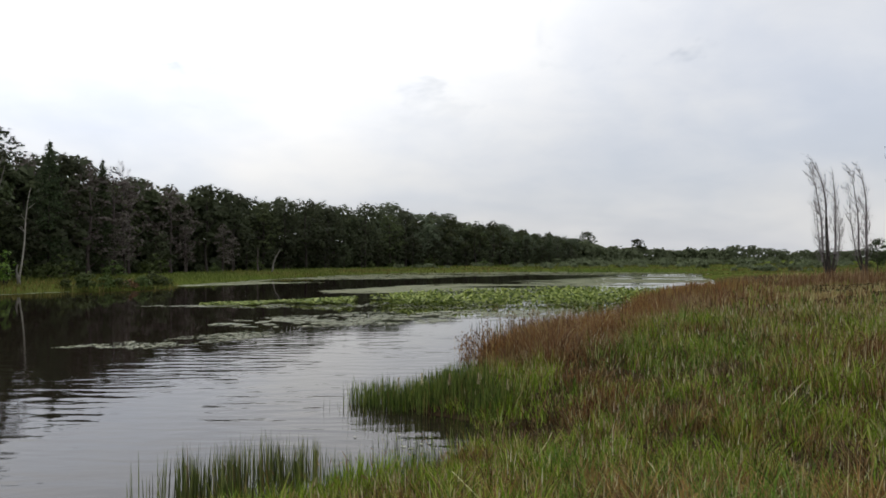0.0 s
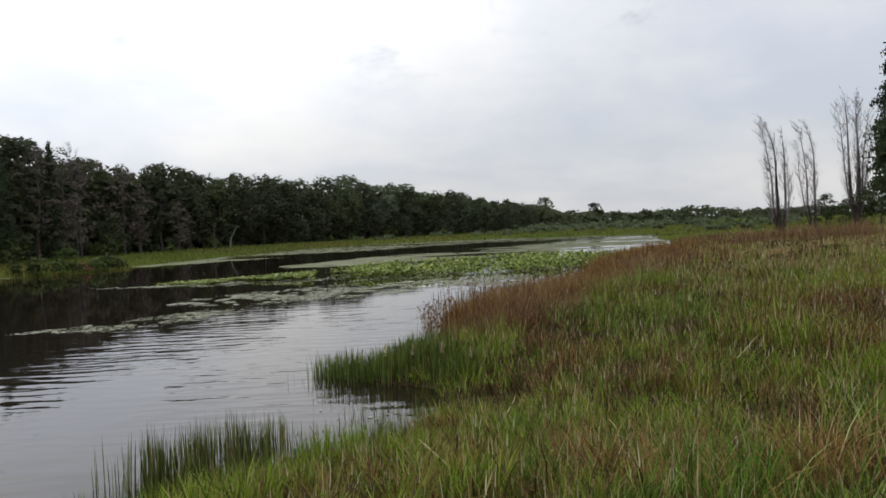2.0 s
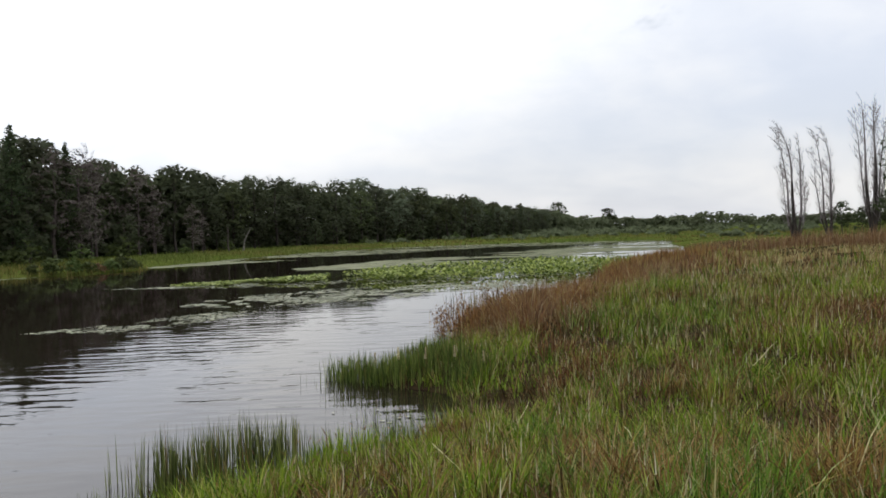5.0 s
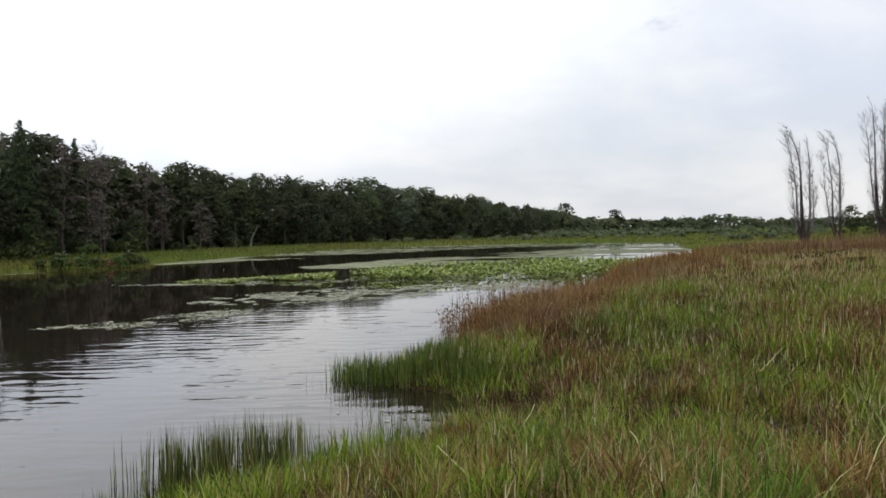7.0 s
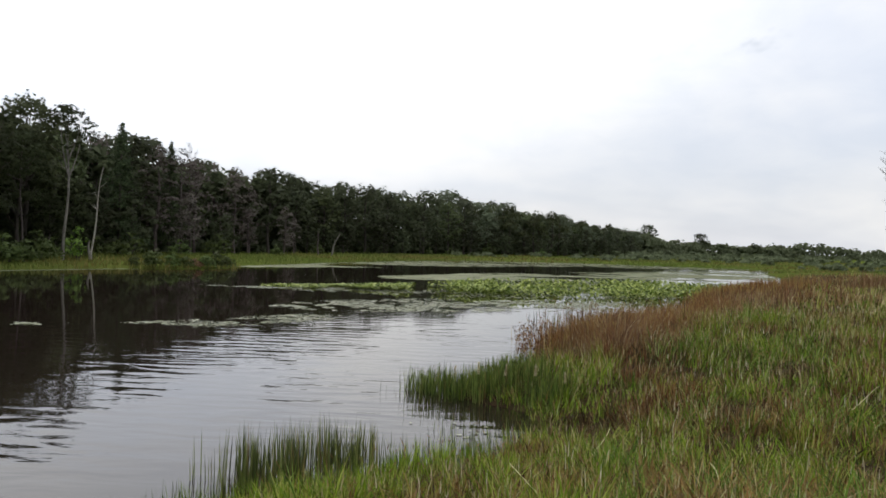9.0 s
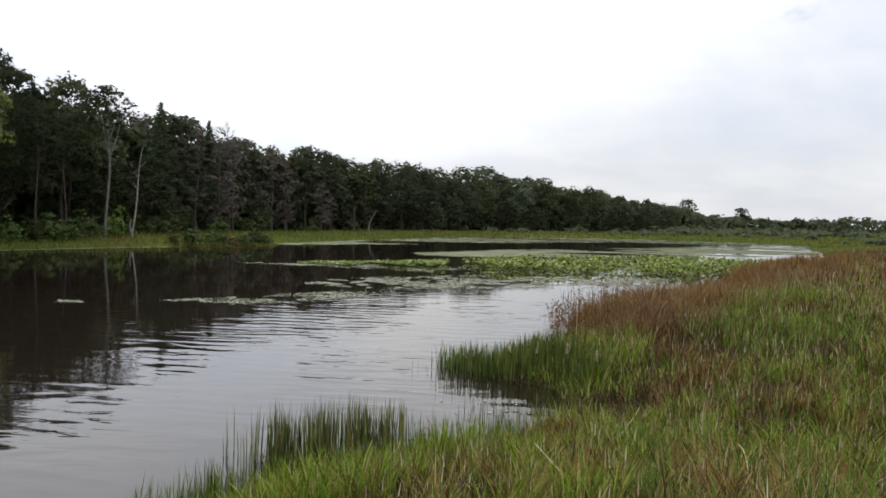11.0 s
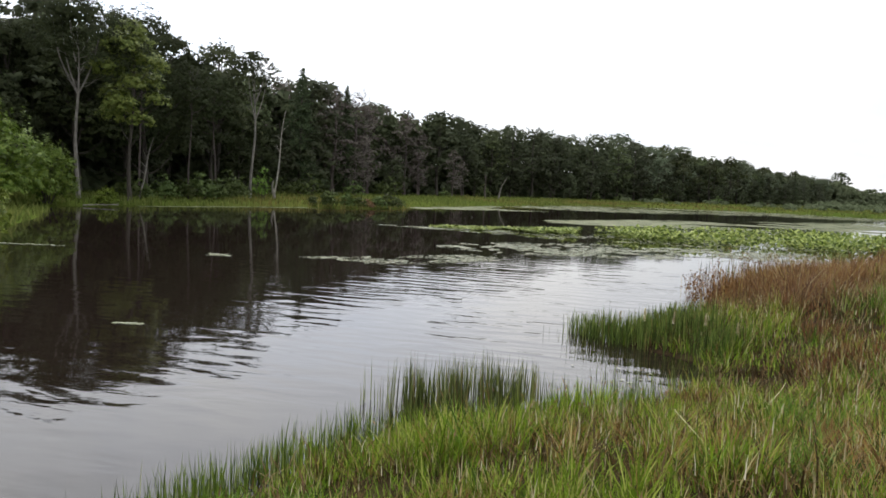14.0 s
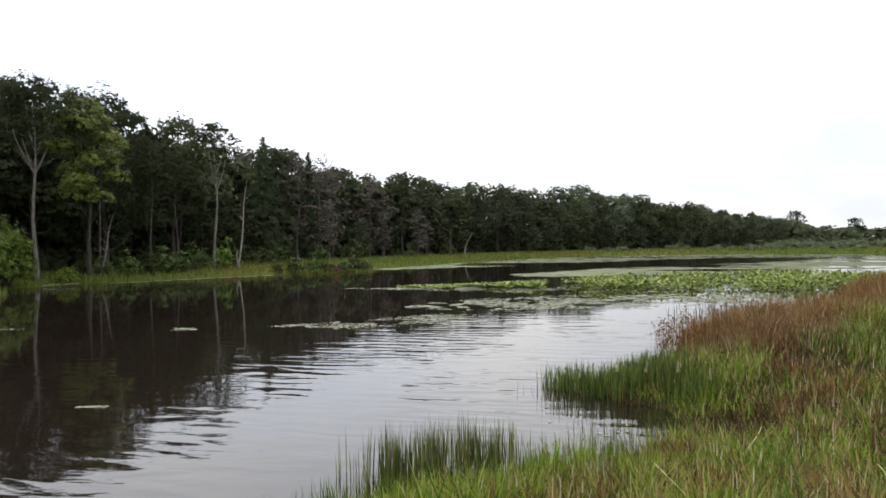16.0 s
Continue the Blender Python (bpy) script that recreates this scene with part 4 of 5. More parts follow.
# ------------------------------------------------------------------ grass
def blades(name, rng, x, y, z, h, width, lean, way=None, steps=3):
    """Grass blades: curved, tapering strips that lean the given way, or any way."""
    n = len(x)
    a = rng.uniform(0, 2 * np.pi, n) if way is None else way
    lx, ly = np.cos(a) * lean * h, np.sin(a) * lean * h
    f = a + np.pi / 2 + rng.uniform(-0.9, 0.9, n)
    sx, sy = np.cos(f) * width * 0.5, np.sin(f) * width * 0.5
    rows = []
    for k in range(steps):
        t = k / steps
        bow, w_ = t ** 1.8, (0.75, 1.0, 0.8, 0.5)[k] if steps > 2 else (1.0, 0.75)[k]
        cx, cy, cz = x + lx * bow, y + ly * bow, z - 0.04 + (h + 0.04) * t * (1 - 0.30 * lean * t)
        rows += [np.stack([cx - sx * w_, cy - sy * w_, cz], -1), np.stack([cx + sx * w_, cy + sy * w_, cz], -1)]
    rows.append(np.stack([x + lx, y + ly, z + h * (1 - 0.30 * lean)], -1))
    v = np.stack(rows, 1)
    m = 2 * steps + 1
    base = np.arange(n)[:, None] * m
    quads = np.concatenate([base + np.array([[2 * k, 2 * k + 1, 2 * k + 3, 2 * k + 2]]) for k in range(steps - 1)])
    tris = base + np.array([[m - 3, m - 2, m - 1]])
    return mesh_of(name, v.reshape(-1, 3), quads, tris)


# patches of lush green and of rust brown on the bank: x, y, radius
LUSH = ((3.7, 12.9, 1.2), (5.0, 13.4, 1.3), (4.2, 11.6, 0.9), (3.9, 15.0, 1.0), (6.8, 18.5, 2.0), (0.7, 4.7, 0.5), (-0.6, 4.6, 0.5), (4.3, 7.3, 0.7), (1.6, 8.2, 0.7), (2.2, 6.9, 0.5), (-1.4, 5.2, 0.5), (1.0, 12.0, 0.8))
RUST = ((-0.95, 5.6, 0.22), (0.42, 5.4, 0.24), (1.2, 5.15, 0.3), (2.65, 8.9, 0.4), (2.1, 5.9, 0.3), (1.8, 14.6, 0.9), (2.4, 12.6, 0.7), (3.2, 17.6, 1.4), (2.5, 8.6, 0.5), (3.2, 9.4, 0.6), (3.1, 6.5, 0.45), (1.25, 4.8, 0.42), (0.0, 6.0, 0.32), (-0.5, 5.35, 0.25), (4.8, 10.6, 0.75), (5.6, 9.2, 0.8),
        (2.6, 4.6, 0.4), (6.5, 14.2, 1.0), (8.2, 20.5, 1.8), (7.0, 11.8, 1.0), (2.0, 10.4, 0.5), (0.55, 5.85, 0.28), (11.5, 31.0, 3.0), (1.9, 5.6, 0.3))


def meadow():
    """The bank's grass, in tufts: blades arch out from each tuft's middle, and a tuft is green, red brown or half dry."""
    rng = np.random.default_rng(71)
    sets = {(key, far): [] for key in ("green", "deep", "red", "rim", "straw") for far in (False, True)}
    for tufts, per, r0, r1, a0, a1, wide, spread, power in (
            (15500, 13, 0.2, 9, -60, 60, 0.0098, 0.046, 1.5), (7000, 15, 8.5, 24, -14, 60, 0.0165, 0.10, 1.2), (6000, 13, 23, 75, -2, 60, 0.034, 0.25, 1.0),
            (9500, 8, 0.2, 10, 59, 301, 0.034, 0.11, 1.6), (1300, 12, 11, 80, 58, 200, 0.05, 0.3, 1.2)):
        cx, cy, cr = scatter(rng, tufts, r0, r1, a0, a1, power)
        cd = from_shore(cx, cy)
        keep = (cd > -0.02) & (lumps(cx, cy, 0.8, 18) * 0.5 + lumps(cx, cy, 0.32, 19) * 0.5 + ease(cr, 16, 30) + (0.25 if a1 > 100 else 0.0) > 0.45 - 0.05 * ease(cr, 8, 12) - 0.08 * (1 - ease(cd, 0.3, 1.4))) & (in_hollow(cx, cy) < 0.35) & (rng.uniform(0, 1, tufts) > 0.38 * ease(cx, 1.4, 2.8) * (1 - ease(cr, 6.5, 9)) * (1 - np.exp(-((cx - 2.2) ** 2 + (cy - 7.4) ** 2) / 0.9)))
        cx, cy, cr, cd = cx[keep], cy[keep], cr[keep], cd[keep]
        nt = len(cx)
        # red brown sedge keeps to the shore further out and to patches on the bank
        rim = (1 - ease(cd, 1.2, 3.0 + 0.05 * cr)) * ease(cy, 14.2, 15.8) * (1 - ease(cy, 85, 100))
        spots = ease(lumps(cx, cy, 1.3, 3) * 0.6 + lumps(cx, cy, 0.45, 4) * 0.4, 0.52, 0.62) * 0.85 + ease(cr, 16, 40) * 0.5 * ease(lumps(cx, cy, 6, 5), 0.3, 0.7) + 0.26 * ease(cr, 20, 36)
        spots = spots + 0.55 * np.exp(-((cx - 3.0) ** 2 + (cy - 5.6) ** 2) / 1.3)
        spots = spots + 0.35 * ease(cx, 0.5, 1.6) * (1 - ease(cr, 5, 6.5)) * ease(lumps(cx, cy, 0.7, 44), 0.35, 0.6)
        spots = spots * (1 - 0.25 * (1 - ease(cx, 0.2, 1.0)) * (1 - ease(cr, 7, 9)))
        spots = spots * (1 - 0.6 * np.exp(-((cx - 1.6) ** 2 / 1.5 + (cy - 8.0) ** 2 / 1.2)))
        spots = spots * (1 - 0.9 * np.exp(-((cx - 1.2) ** 2 + (cy - 12.2) ** 2) / 2.4))
        lush = np.max([np.exp(-((cx - a) ** 2 + (cy - b) ** 2) / q ** 2) for a, b, q in LUSH], axis=0)
        rust = np.max([np.exp(-((cx - a) ** 2 + (cy - b) ** 2) / q ** 2) for a, b, q in RUST], axis=0)
        spots = np.clip(spots * 0.95 * (1 - 0.85 * lush) + 0.8 * rust, 0, 1)
        fresh = rng.uniform(0, 1, nt) < 0.06 + (0.9 - 0.7 * lush * ease(cr, 8, 10)) * ease(lumps(cx, cy, 1.6, 35) * 0.55 + lumps(cx, cy, 0.55, 36) * 0.45 + (0.10 - 0.40 * ease(cx, 0.5, 1.9)) * (1 - ease(cr, 5.2, 7)) + 0.08 * ease(cr, 6, 8) - 0.16 * ease(cr, 17, 30) + 0.2 * lush, 0.42, 0.50)
        red = rng.uniform(0, 1, nt) < np.clip(rim * 0.95 * (1 - 0.45 * ease(cr, 25, 48)) + spots * ease(cd, 0.3, 1.2), 0, 0.96)
        size = rng.uniform(0.45, 1.35, nt) * (0.78 + 0.22 * ease(cr, 2.5, 5)) * (0.6 + 0.7 * lumps(cx, cy, 1.2, 7))
        size = size * (1 - 0.5 * np.exp(-((cx - 1.0) ** 2 + (cy - 9.5) ** 2) / 0.5)) * (1 - 0.4 * np.exp(-((cx - 3.0) ** 2 + (cy - 6.1) ** 2) / 0.15))
        dry = rng.uniform(0, 0.10, nt) + 0.34 * (rng.uniform(0, 1, nt) < 0.15) + 0.5 * ease(cr, 13, 34) * ease(cd, 2.5, 7)
        i = np.repeat(np.arange(nt), per)
        off = rng.normal(size=(len(i), 2)) * spread * (0.5 + 0.6 * size[i])[:, None]
        x, y, r = cx[i] + off[:, 0], cy[i] + off[:, 1], cr[i]
        fall = rng.uniform(0, 2 * np.pi, nt)[i]
        way = np.arctan2(off[:, 1] + np.sin(fall) * spread * 0.8, off[:, 0] + np.cos(fall) * spread * 0.8) + rng.normal(size=len(i)) * 0.6
        out = np.hypot(off[:, 0], off[:, 1]) / spread
        d = from_shore(x, y)
        z = np.maximum(ground_z(x, y, d), -0.05)
        straw = rng.uniform(0, 1, len(i)) < dry[i]
        ri = (red[i] | (rng.uniform(0, 1, len(i)) < 0.07)) & ~straw
        h = rng.uniform(0.22, 0.50, len(i)) * (0.72 + 0.38 * ease(lumps(x, y, 0.5, 41), 0.25, 0.75)) * (0.95 + 0.05 * ease(r, 6, 9)) * size[i] * (1 - 0.15 * ease(r, 30, 60)) * (0.75 + 0.25 * ease(d, 0, 1.5))
        h = np.where(red[i], h * (0.72 + 0.40 * rust[i] + 0.95 * rim[i]), h)
        lean = np.clip(0.05 + 0.18 * out + rng.uniform(-0.05, 0.40, len(i)) * (1 - 0.4 * ease(r, 12, 25)), 0.03, 1.15) * np.where(straw, 0.7, 1.0) * np.where(red[i], 1.4, 1.0)
        w_ = wide * rng.uniform(0.5, 1.35, len(i)) * np.where(straw, 0.75, 1.0) * np.where(ri, 0.7 + 0.3 * rust[i] * (1 - rim[i]), 1.0)
        shore = rng.uniform(0, 1, len(i)) < 1.3 * rim[i]
        for key, which in (("green", ~ri & ~straw & fresh[i]), ("deep", ~ri & ~straw & ~fresh[i]), ("red", ri & ~shore), ("rim", ri & shore), ("straw", straw)):
            sets[key, r1 > 20 or a1 > 100].append([q[which] for q in (x, y, z, h, w_, lean, way)])
    for key, name, mat, label in (("green", "meadow_grass", M_GREEN, "lush yellow green meadow grass in tufts on the bank"),
                                  ("deep", "meadow_grass", M_DEEP, "deep green meadow grass in tufts on the bank"),
                                  ("red", "red_sedge", M_RED, "rust brown sedge in patches on the bank"),
                                  ("rim", "red_sedge", M_RIM, "tall red brown sedge along the shore"),
                                  ("straw", "dry_grass_stems", M_STRAW, "dry straw coloured stems among green grass")):
        for far in (False, True):
            x, y, z, h, w_, lean, way = (np.concatenate(q) for q in zip(*sets[key, far]))
            if not len(x):
                continue
            stuff(name, blades(name, rng, x, y, z, h, w_, lean, way, 2 if far else 3), mat, label, "grass")


def thatch():
    """Last year's dead leaves, short and bent every way, between the tufts."""
    rng = np.random.default_rng(74)
    x, y, r = scatter(rng, 46000, 1.0, 26, -55, 58, 1.15)
    d = from_shore(x, y)
    keep = (d > 0.05) & (in_hollow(x, y) < 0.3)
    x, y, r, d = x[keep], y[keep], r[keep], d[keep]
    z = ground_z(x, y, d) + rng.uniform(0, 0.12, len(x))
    brown = 0.5 + lumps(x, y, 0.7, 25)
    hx, hy, hz, hw = [], [], [], []
    for a, b, size, deep in HOLLOWS:
        q, t = rng.uniform(0, 2 * np.pi, 420), np.sqrt(rng.uniform(0.1, 1, 420)) * size * 1.15
        hx.append(a + np.cos(q) * t * 0.75), hy.append(b + np.sin(q) * t * 1.2), hw.append(q + np.pi + rng.normal(size=420) * 0.8)
    hx, hy, hw = np.concatenate(hx), np.concatenate(hy), np.concatenate(hw)
    hz = ground_z(hx, hy) + rng.uniform(0, 0.08, len(hx))
    stuff("dead_grass_leaves", blades("dead_grass_leaves", rng, hx, hy, hz, rng.uniform(0.12, 0.34, len(hx)), 0.012 * rng.uniform(0.6, 1.4, len(hx)), rng.uniform(0.5, 1.3, len(hx)), hw, 3),
          M_THATCH, "dead brown grass drooping into hollows of the bank", "grass")
    x2, y2, r2 = scatter(rng, 30000, 1.0, 13, -58, 58, 1.35)
    keep = from_shore(x2, y2) > 0.02
    x2, y2, r2 = x2[keep], y2[keep], r2[keep]
    brown_spot = np.max([np.exp(-((x2 - a) ** 2 + (y2 - b) ** 2) / q ** 2) for a, b, q in RUST], axis=0)
    keep = (in_hollow(x2, y2) < 0.3) & (rng.uniform(0, 1, len(x2)) > 0.9 * brown_spot)
    x2, y2, r2 = x2[keep], y2[keep], r2[keep]
    stuff("meadow_grass", blades("meadow_grass", rng, x2, y2, ground_z(x2, y2), rng.uniform(0.07, 0.2, len(x2)), (0.008 + 0.0009 * r2) * rng.uniform(0.6, 1.3, len(x2)), rng.uniform(0.1, 0.9, len(x2)), None, 2),
          M_GREEN, "short green grass growing low between the tufts", "grass")
    stuff("thatch", blades("thatch", rng, x, y, z, rng.uniform(0.08, 0.26, len(x)) * brown, (0.008 + 0.0010 * r) * rng.uniform(0.6, 1.3, len(x)), rng.uniform(0.2, 1.4, len(x)), None, 2),
          M_THATCH, "dead brown thatch between tufts of grass", "grass")


def seed_heads():
    """Drooping brown seed heads on thin stems, and pale dead leaves bent over, which double as glints, among the nearer
    grass.
    """
    rng = np.random.default_rng(73)
    v, f, n = [], [], 0
    x, y, r = scatter(rng, 9500, 1.5, 30, -50, 55, 1.15)
    d = from_shore(x, y)
    keep = (d > 0.6) & (lumps(x, y, 0.9, 22) * 0.6 + lumps(x, y, 0.3, 23) * 0.4 > 0.46)
    x, y, r, d = x[keep], y[keep], r[keep], d[keep]
    z = ground_z(x, y, d)
    k = len(x)
    h, lean = rng.uniform(0.26, 0.56, k), 0.18
    a, l = rng.uniform(0, 2 * np.pi, k), rng.uniform(0.05, 0.14, k)
    wd = (0.006 + 0.0006 * r) * rng.uniform(0.6, 1.3, k)
    ox, oy = np.cos(a), np.sin(a)
    stuff("dry_grass_stems", blades("dry_grass_stems", rng, x, y, z, h, wd * 0.45, np.full(k, lean), a, 2), M_STRAW, "thin dry stems that carry seed heads", "grass")
    c = np.stack([x + ox * lean * h, y + oy * lean * h, z + h * (1 - 0.30 * lean)], -1)
    along = np.stack([ox * 0.5, oy * 0.5, rng.uniform(0.3, 0.9, k)], -1) * l[:, None]
    for side in (np.stack([-oy, ox, 0 * a], -1), np.stack([ox * 0.7, oy * 0.7, -0.5 + 0 * a], -1)):
        q = np.stack([c - along * 0.5, c + side * wd[:, None] * 0.5, c + along * 0.6, c - side * wd[:, None] * 0.5], 1)
        v.append(q.reshape(-1, 3))
        f.append(np.arange(k * 4).reshape(k, 4) + n)
        n += k * 4
    stuff("seed_heads", mesh_of("seed_heads", np.concatenate(v), np.concatenate(f)), M_HEAD, "brown seed heads of grass on the bank", "grass")
    # dead leaves kept near white, so their colour also stands for glints
    x, y, r = scatter(rng, 11000, 1.5, 26, -50, 55, 1.2)
    d = from_shore(x, y)
    keep = (d > 0.4) & (in_hollow(x, y) < 0.1)
    x, y, r, d = x[keep], y[keep], r[keep], d[keep]
    z = ground_z(x, y, d) + rng.uniform(0.08, 0.34, len(x))
    stuff("dead_grass_leaves", blades("dead_grass_leaves", rng, x, y, z, rng.uniform(0.04, 0.12, len(x)), (0.0045 + 0.0005 * r) * rng.uniform(0.6, 1.3, len(x)), rng.uniform(0.05, 0.8, len(x)) ** 1.5, None, 2),
          M_CREAM, "pale dead leaves and colour-painted glints among green grass", "grass")


def rushes(name, seed, places, count, low, high, width, label, lean=0.16, mat=M_REED, even=False):
    """A stand of rushes in shallow water: places are x, y, radius. even: spread evenly to a clear edge, all of about one height."""
    rng = np.random.default_rng(seed)
    p = np.asarray(places, float)
    pick = rng.choice(len(p), count, p=p[:, 2] ** 2 / (p[:, 2] ** 2).sum())
    if even:
        a, r = rng.uniform(0, 2 * np.pi, count), np.sqrt(rng.uniform(0, 1, count)) * p[pick, 2]
        x, y = p[pick, 0] + np.cos(a) * r, p[pick, 1] + np.sin(a) * r
        keep = lumps(x, y, 0.16, seed + 1) > 0.34
        x, y = x[keep], y[keep]
    else:
        x, y = p[pick, 0] + rng.normal(size=count) * 0.5 * p[pick, 2], p[pick, 1] + rng.normal(size=count) * 0.5 * p[pick, 2]
    n = len(x)
    d = from_shore(x, y)
    z = np.maximum(ground_z(x, y, d), -0.12)
    h = rng.uniform(low, high, n) * (0.75 + (0.3 if even else 0.4) * lumps(x, y, 0.35, seed)) - np.minimum(z, 0)
    stuff(name, blades(name, rng, x, y, z, h, width * rng.uniform(0.6, 1.3, n), rng.uniform(0.02, lean, n)), mat, label, "rushes")


meadow()
thatch()
seed_heads()
rushes("shore_rushes", 81, [(-2.45, 7.5, 0.26), (-2.2, 7.6, 0.32), (-1.95, 7.75, 0.34), (-1.65, 7.95, 0.34), (-1.42, 8.15, 0.26)], 640, 0.50, 0.74, 0.0125, "clump of green rushes standing in shallow water", 0.14, M_REED, True)
rushes("shore_rushes", 95, [(-2.95, 7.7, 0.12), (-2.8, 7.55, 0.1), (-2.62, 7.3, 0.1), (-1.1, 8.35, 0.25)], 60, 0.22, 0.5, 0.009, "a few thin rushes standing apart in water", 0.25)
rushes("dead_rushes", 96, [(-2.1, 7.5, 0.3), (-1.8, 7.6, 0.25), (-2.5, 7.35, 0.12)], 260, 0.10, 0.34, 0.011, "brown dead rushes at the foot of a clump", 0.5, M_THATCH)
rushes("shore_rushes", 82, [(-1.35, 13.0, 0.25), (-1.1, 12.95, 0.30), (-0.8, 12.8, 0.5), (-0.3, 12.6, 0.6), (0.3, 12.7, 0.6), (0.0, 13.2, 0.5), (0.75, 11.9, 0.45)], 2400, 0.24, 0.50, 0.012, "dense green rush clump at the end of a spit", 0.2, M_SPIT)
rushes("shore_rushes", 83, [(-3.15, 3.6, 0.3), (-3.1, 4.3, 0.32), (-3.1, 4.8, 0.34), (-2.95, 5.4, 0.34), (-2.75, 5.9, 0.34), (-2.5, 6.4, 0.34), (-2.1, 6.8, 0.3), (-1.0, 8.0, 0.35), (-0.3, 8.8, 0.3)], 2000, 0.18, 0.38, 0.008, "thin green rushes along the water's edge", 0.2, M_DEEP)
rushes("shore_rushes", 84, [(1.3, 20.8, 0.6), (3.0, 25.0, 1.6), (4.6, 27.0, 1.4), (6.2, 31.0, 1.4)], 380, 0.3, 0.62, 0.020, "sparse rushes standing in open water")

rushes("shore_rushes", 85, [(-0.85, 9.1, 0.4), (-0.4, 10.0, 0.5), (0.1, 9.9, 0.35), (-0.3, 8.9, 0.3), (-1.4, 12.4, 0.25), (-1.75, 12.6, 0.12)], 170, 0.08, 0.28, 0.008, "sparse thin rushes standing in the inlet")
rushes("meadow_grass", 94, [(-0.75, 7.15, 0.22), (-0.55, 7.3, 0.2), (-0.95, 7.0, 0.2)], 360, 0.30, 0.52, 0.010, "bright yellow green tuft at the edge of the bank", 0.35, M_GREEN)
rushes("red_sedge", 86, [(1.05, 16.8, 0.30), (1.1, 17.4, 0.45), (1.5, 17.6, 0.7), (1.9, 18.8, 0.7), (2.5, 20.2, 0.8), (2.2, 16.5, 1.0), (3.2, 18.4, 1.2), (3.2, 21.9, 0.9), (4.5, 23.6, 1.0), (5.8, 25.4, 1.1), (6.8, 28.0, 1.2), (7.6, 30.5, 1.3)], 8000, 0.34, 0.78, 0.012,
       "thick bushy red brown sedge where the shore turns", 0.8, M_RED)
rushes("red_sedge", 90, [(8.5, 33.7, 0.6), (8.8, 34.6, 0.7), (9.6, 35.8, 1.1), (10.6, 37.0, 1.4), (12.0, 39.5, 1.8), (14.0, 43.0, 2.4)], 3600, 0.45, 0.92, 0.024, "tall red brown sedge further along the shore", 0.6, M_RED)
rushes("red_sedge", 93, [(*polar(26.0, 51.4), 0.9), (*polar(28.1, 51.4), 0.8), (*polar(30.5, 50.4), 1.0), (*polar(27.0, 48), 1.5), (*polar(30, 46), 1.6), (*polar(24.5, 47), 1.5)], 1700, 0.4, 1.1, 0.024, "tall brown weeds round the dead trees", 0.5, M_HEAD)
rushes("red_sedge", 87, [(-0.6, 7.1, 0.3), (0.0, 7.7, 0.35), (0.4, 8.5, 0.3), (-1.3, 6.4, 0.3), (0.3, 7.0, 0.3)], 700, 0.14, 0.34, 0.007, "low brown sedge along the edge of the inlet", 0.9, M_RED)
rushes("red_sedge", 88, [(0.6, 16.4, 0.25), (0.65, 17.4, 0.3), (0.9, 19.6, 0.5), (1.8, 22.0, 0.8), (3.6, 25.5, 1.4)], 260, 0.35, 0.72, 0.011, "sparse brown weeds standing in water at the shore", 0.3, M_RED)


def dry_stalks():
    """Long pale stalks of last year, fallen across the grass."""
    rng = np.random.default_rng(98)
    for k, (px, py, turn, long) in enumerate(((3.05, 6.45, 20, 0.62), (3.2, 6.6, 150, 0.5), (1.5, 5.6, 100, 0.4), (0.95, 7.6, 65, 0.6), (4.0, 9.0, 40, 0.7), (2.2, 5.2, 10, 0.4), (0.2, 5.5, 130, 0.35))):
        stalk = tagged(new("dry_stalk"), "long pale dry stalk fallen across the grass", "stalk", "fallen dry stalks")
        wood, t = Tubes(5), np.linspace(0, 1, 8)
        wood.limb(np.stack([long * (t - 0.5), 0.04 * np.sin(t * 3 + k), 0.05 * np.sin(t * 2.6) + 0.16 * t], -1), 0.0045 * np.linspace(1.2, 0.5, 8))
        part("stem", wood.mesh("stem"), M_CREAM, stalk)
        stalk.matrix_basis = pose(px, py, float(ground_z(np.array([px]), np.array([py]))[0]) + 0.14, 0, 0, turn)


dry_stalks()


def shore_weeds():
    """Loose twiggy weeds with small brown leaves that stand in the water before the sedge."""
    rng = np.random.default_rng(97)
    x, y = np.concatenate([rng.normal(size=16) * 0.22 + 0.75, rng.normal(size=26) * 0.5 + 1.5, rng.normal(size=26) * 0.9 + 3.2]), np.concatenate(
        [rng.normal(size=16) * 0.5 + 17.0, rng.normal(size=26) * 0.8 + 20.3, rng.normal(size=26) * 1.2 + 25.0])
    n = len(x)
    z, h = np.maximum(ground_z(x, y), -0.08), rng.uniform(0.45, 0.85, n)
    a, lean = rng.uniform(0, 2 * np.pi, n), rng.uniform(0.05, 0.35, n)
    stuff("shore_weeds", blades("shore_weeds", rng, x, y, z, h, np.full(n, 0.011), lean, a), M_HEAD, "thin brown weed stems standing in shallow water", "weeds")
    i, t = np.repeat(np.arange(n), 26), rng.uniform(0.3, 1.0, n * 26)
    c = np.stack([x[i] + np.cos(a[i]) * lean[i] * h[i] * t ** 1.8, y[i] + np.sin(a[i]) * lean[i] * h[i] * t ** 1.8, z[i] + h[i] * t], -1)
    c = c + rng.normal(size=c.shape) * (0.055, 0.055, 0.02)
    c[:, 2] = np.maximum(c[:, 2], 0.03)
    stuff("shore_weeds", leaf_mesh("shore_weeds", rng, c, 0.06, 0.035), M_RED, "small red brown leaves of weeds in shallow water", "weeds")


shore_weeds()


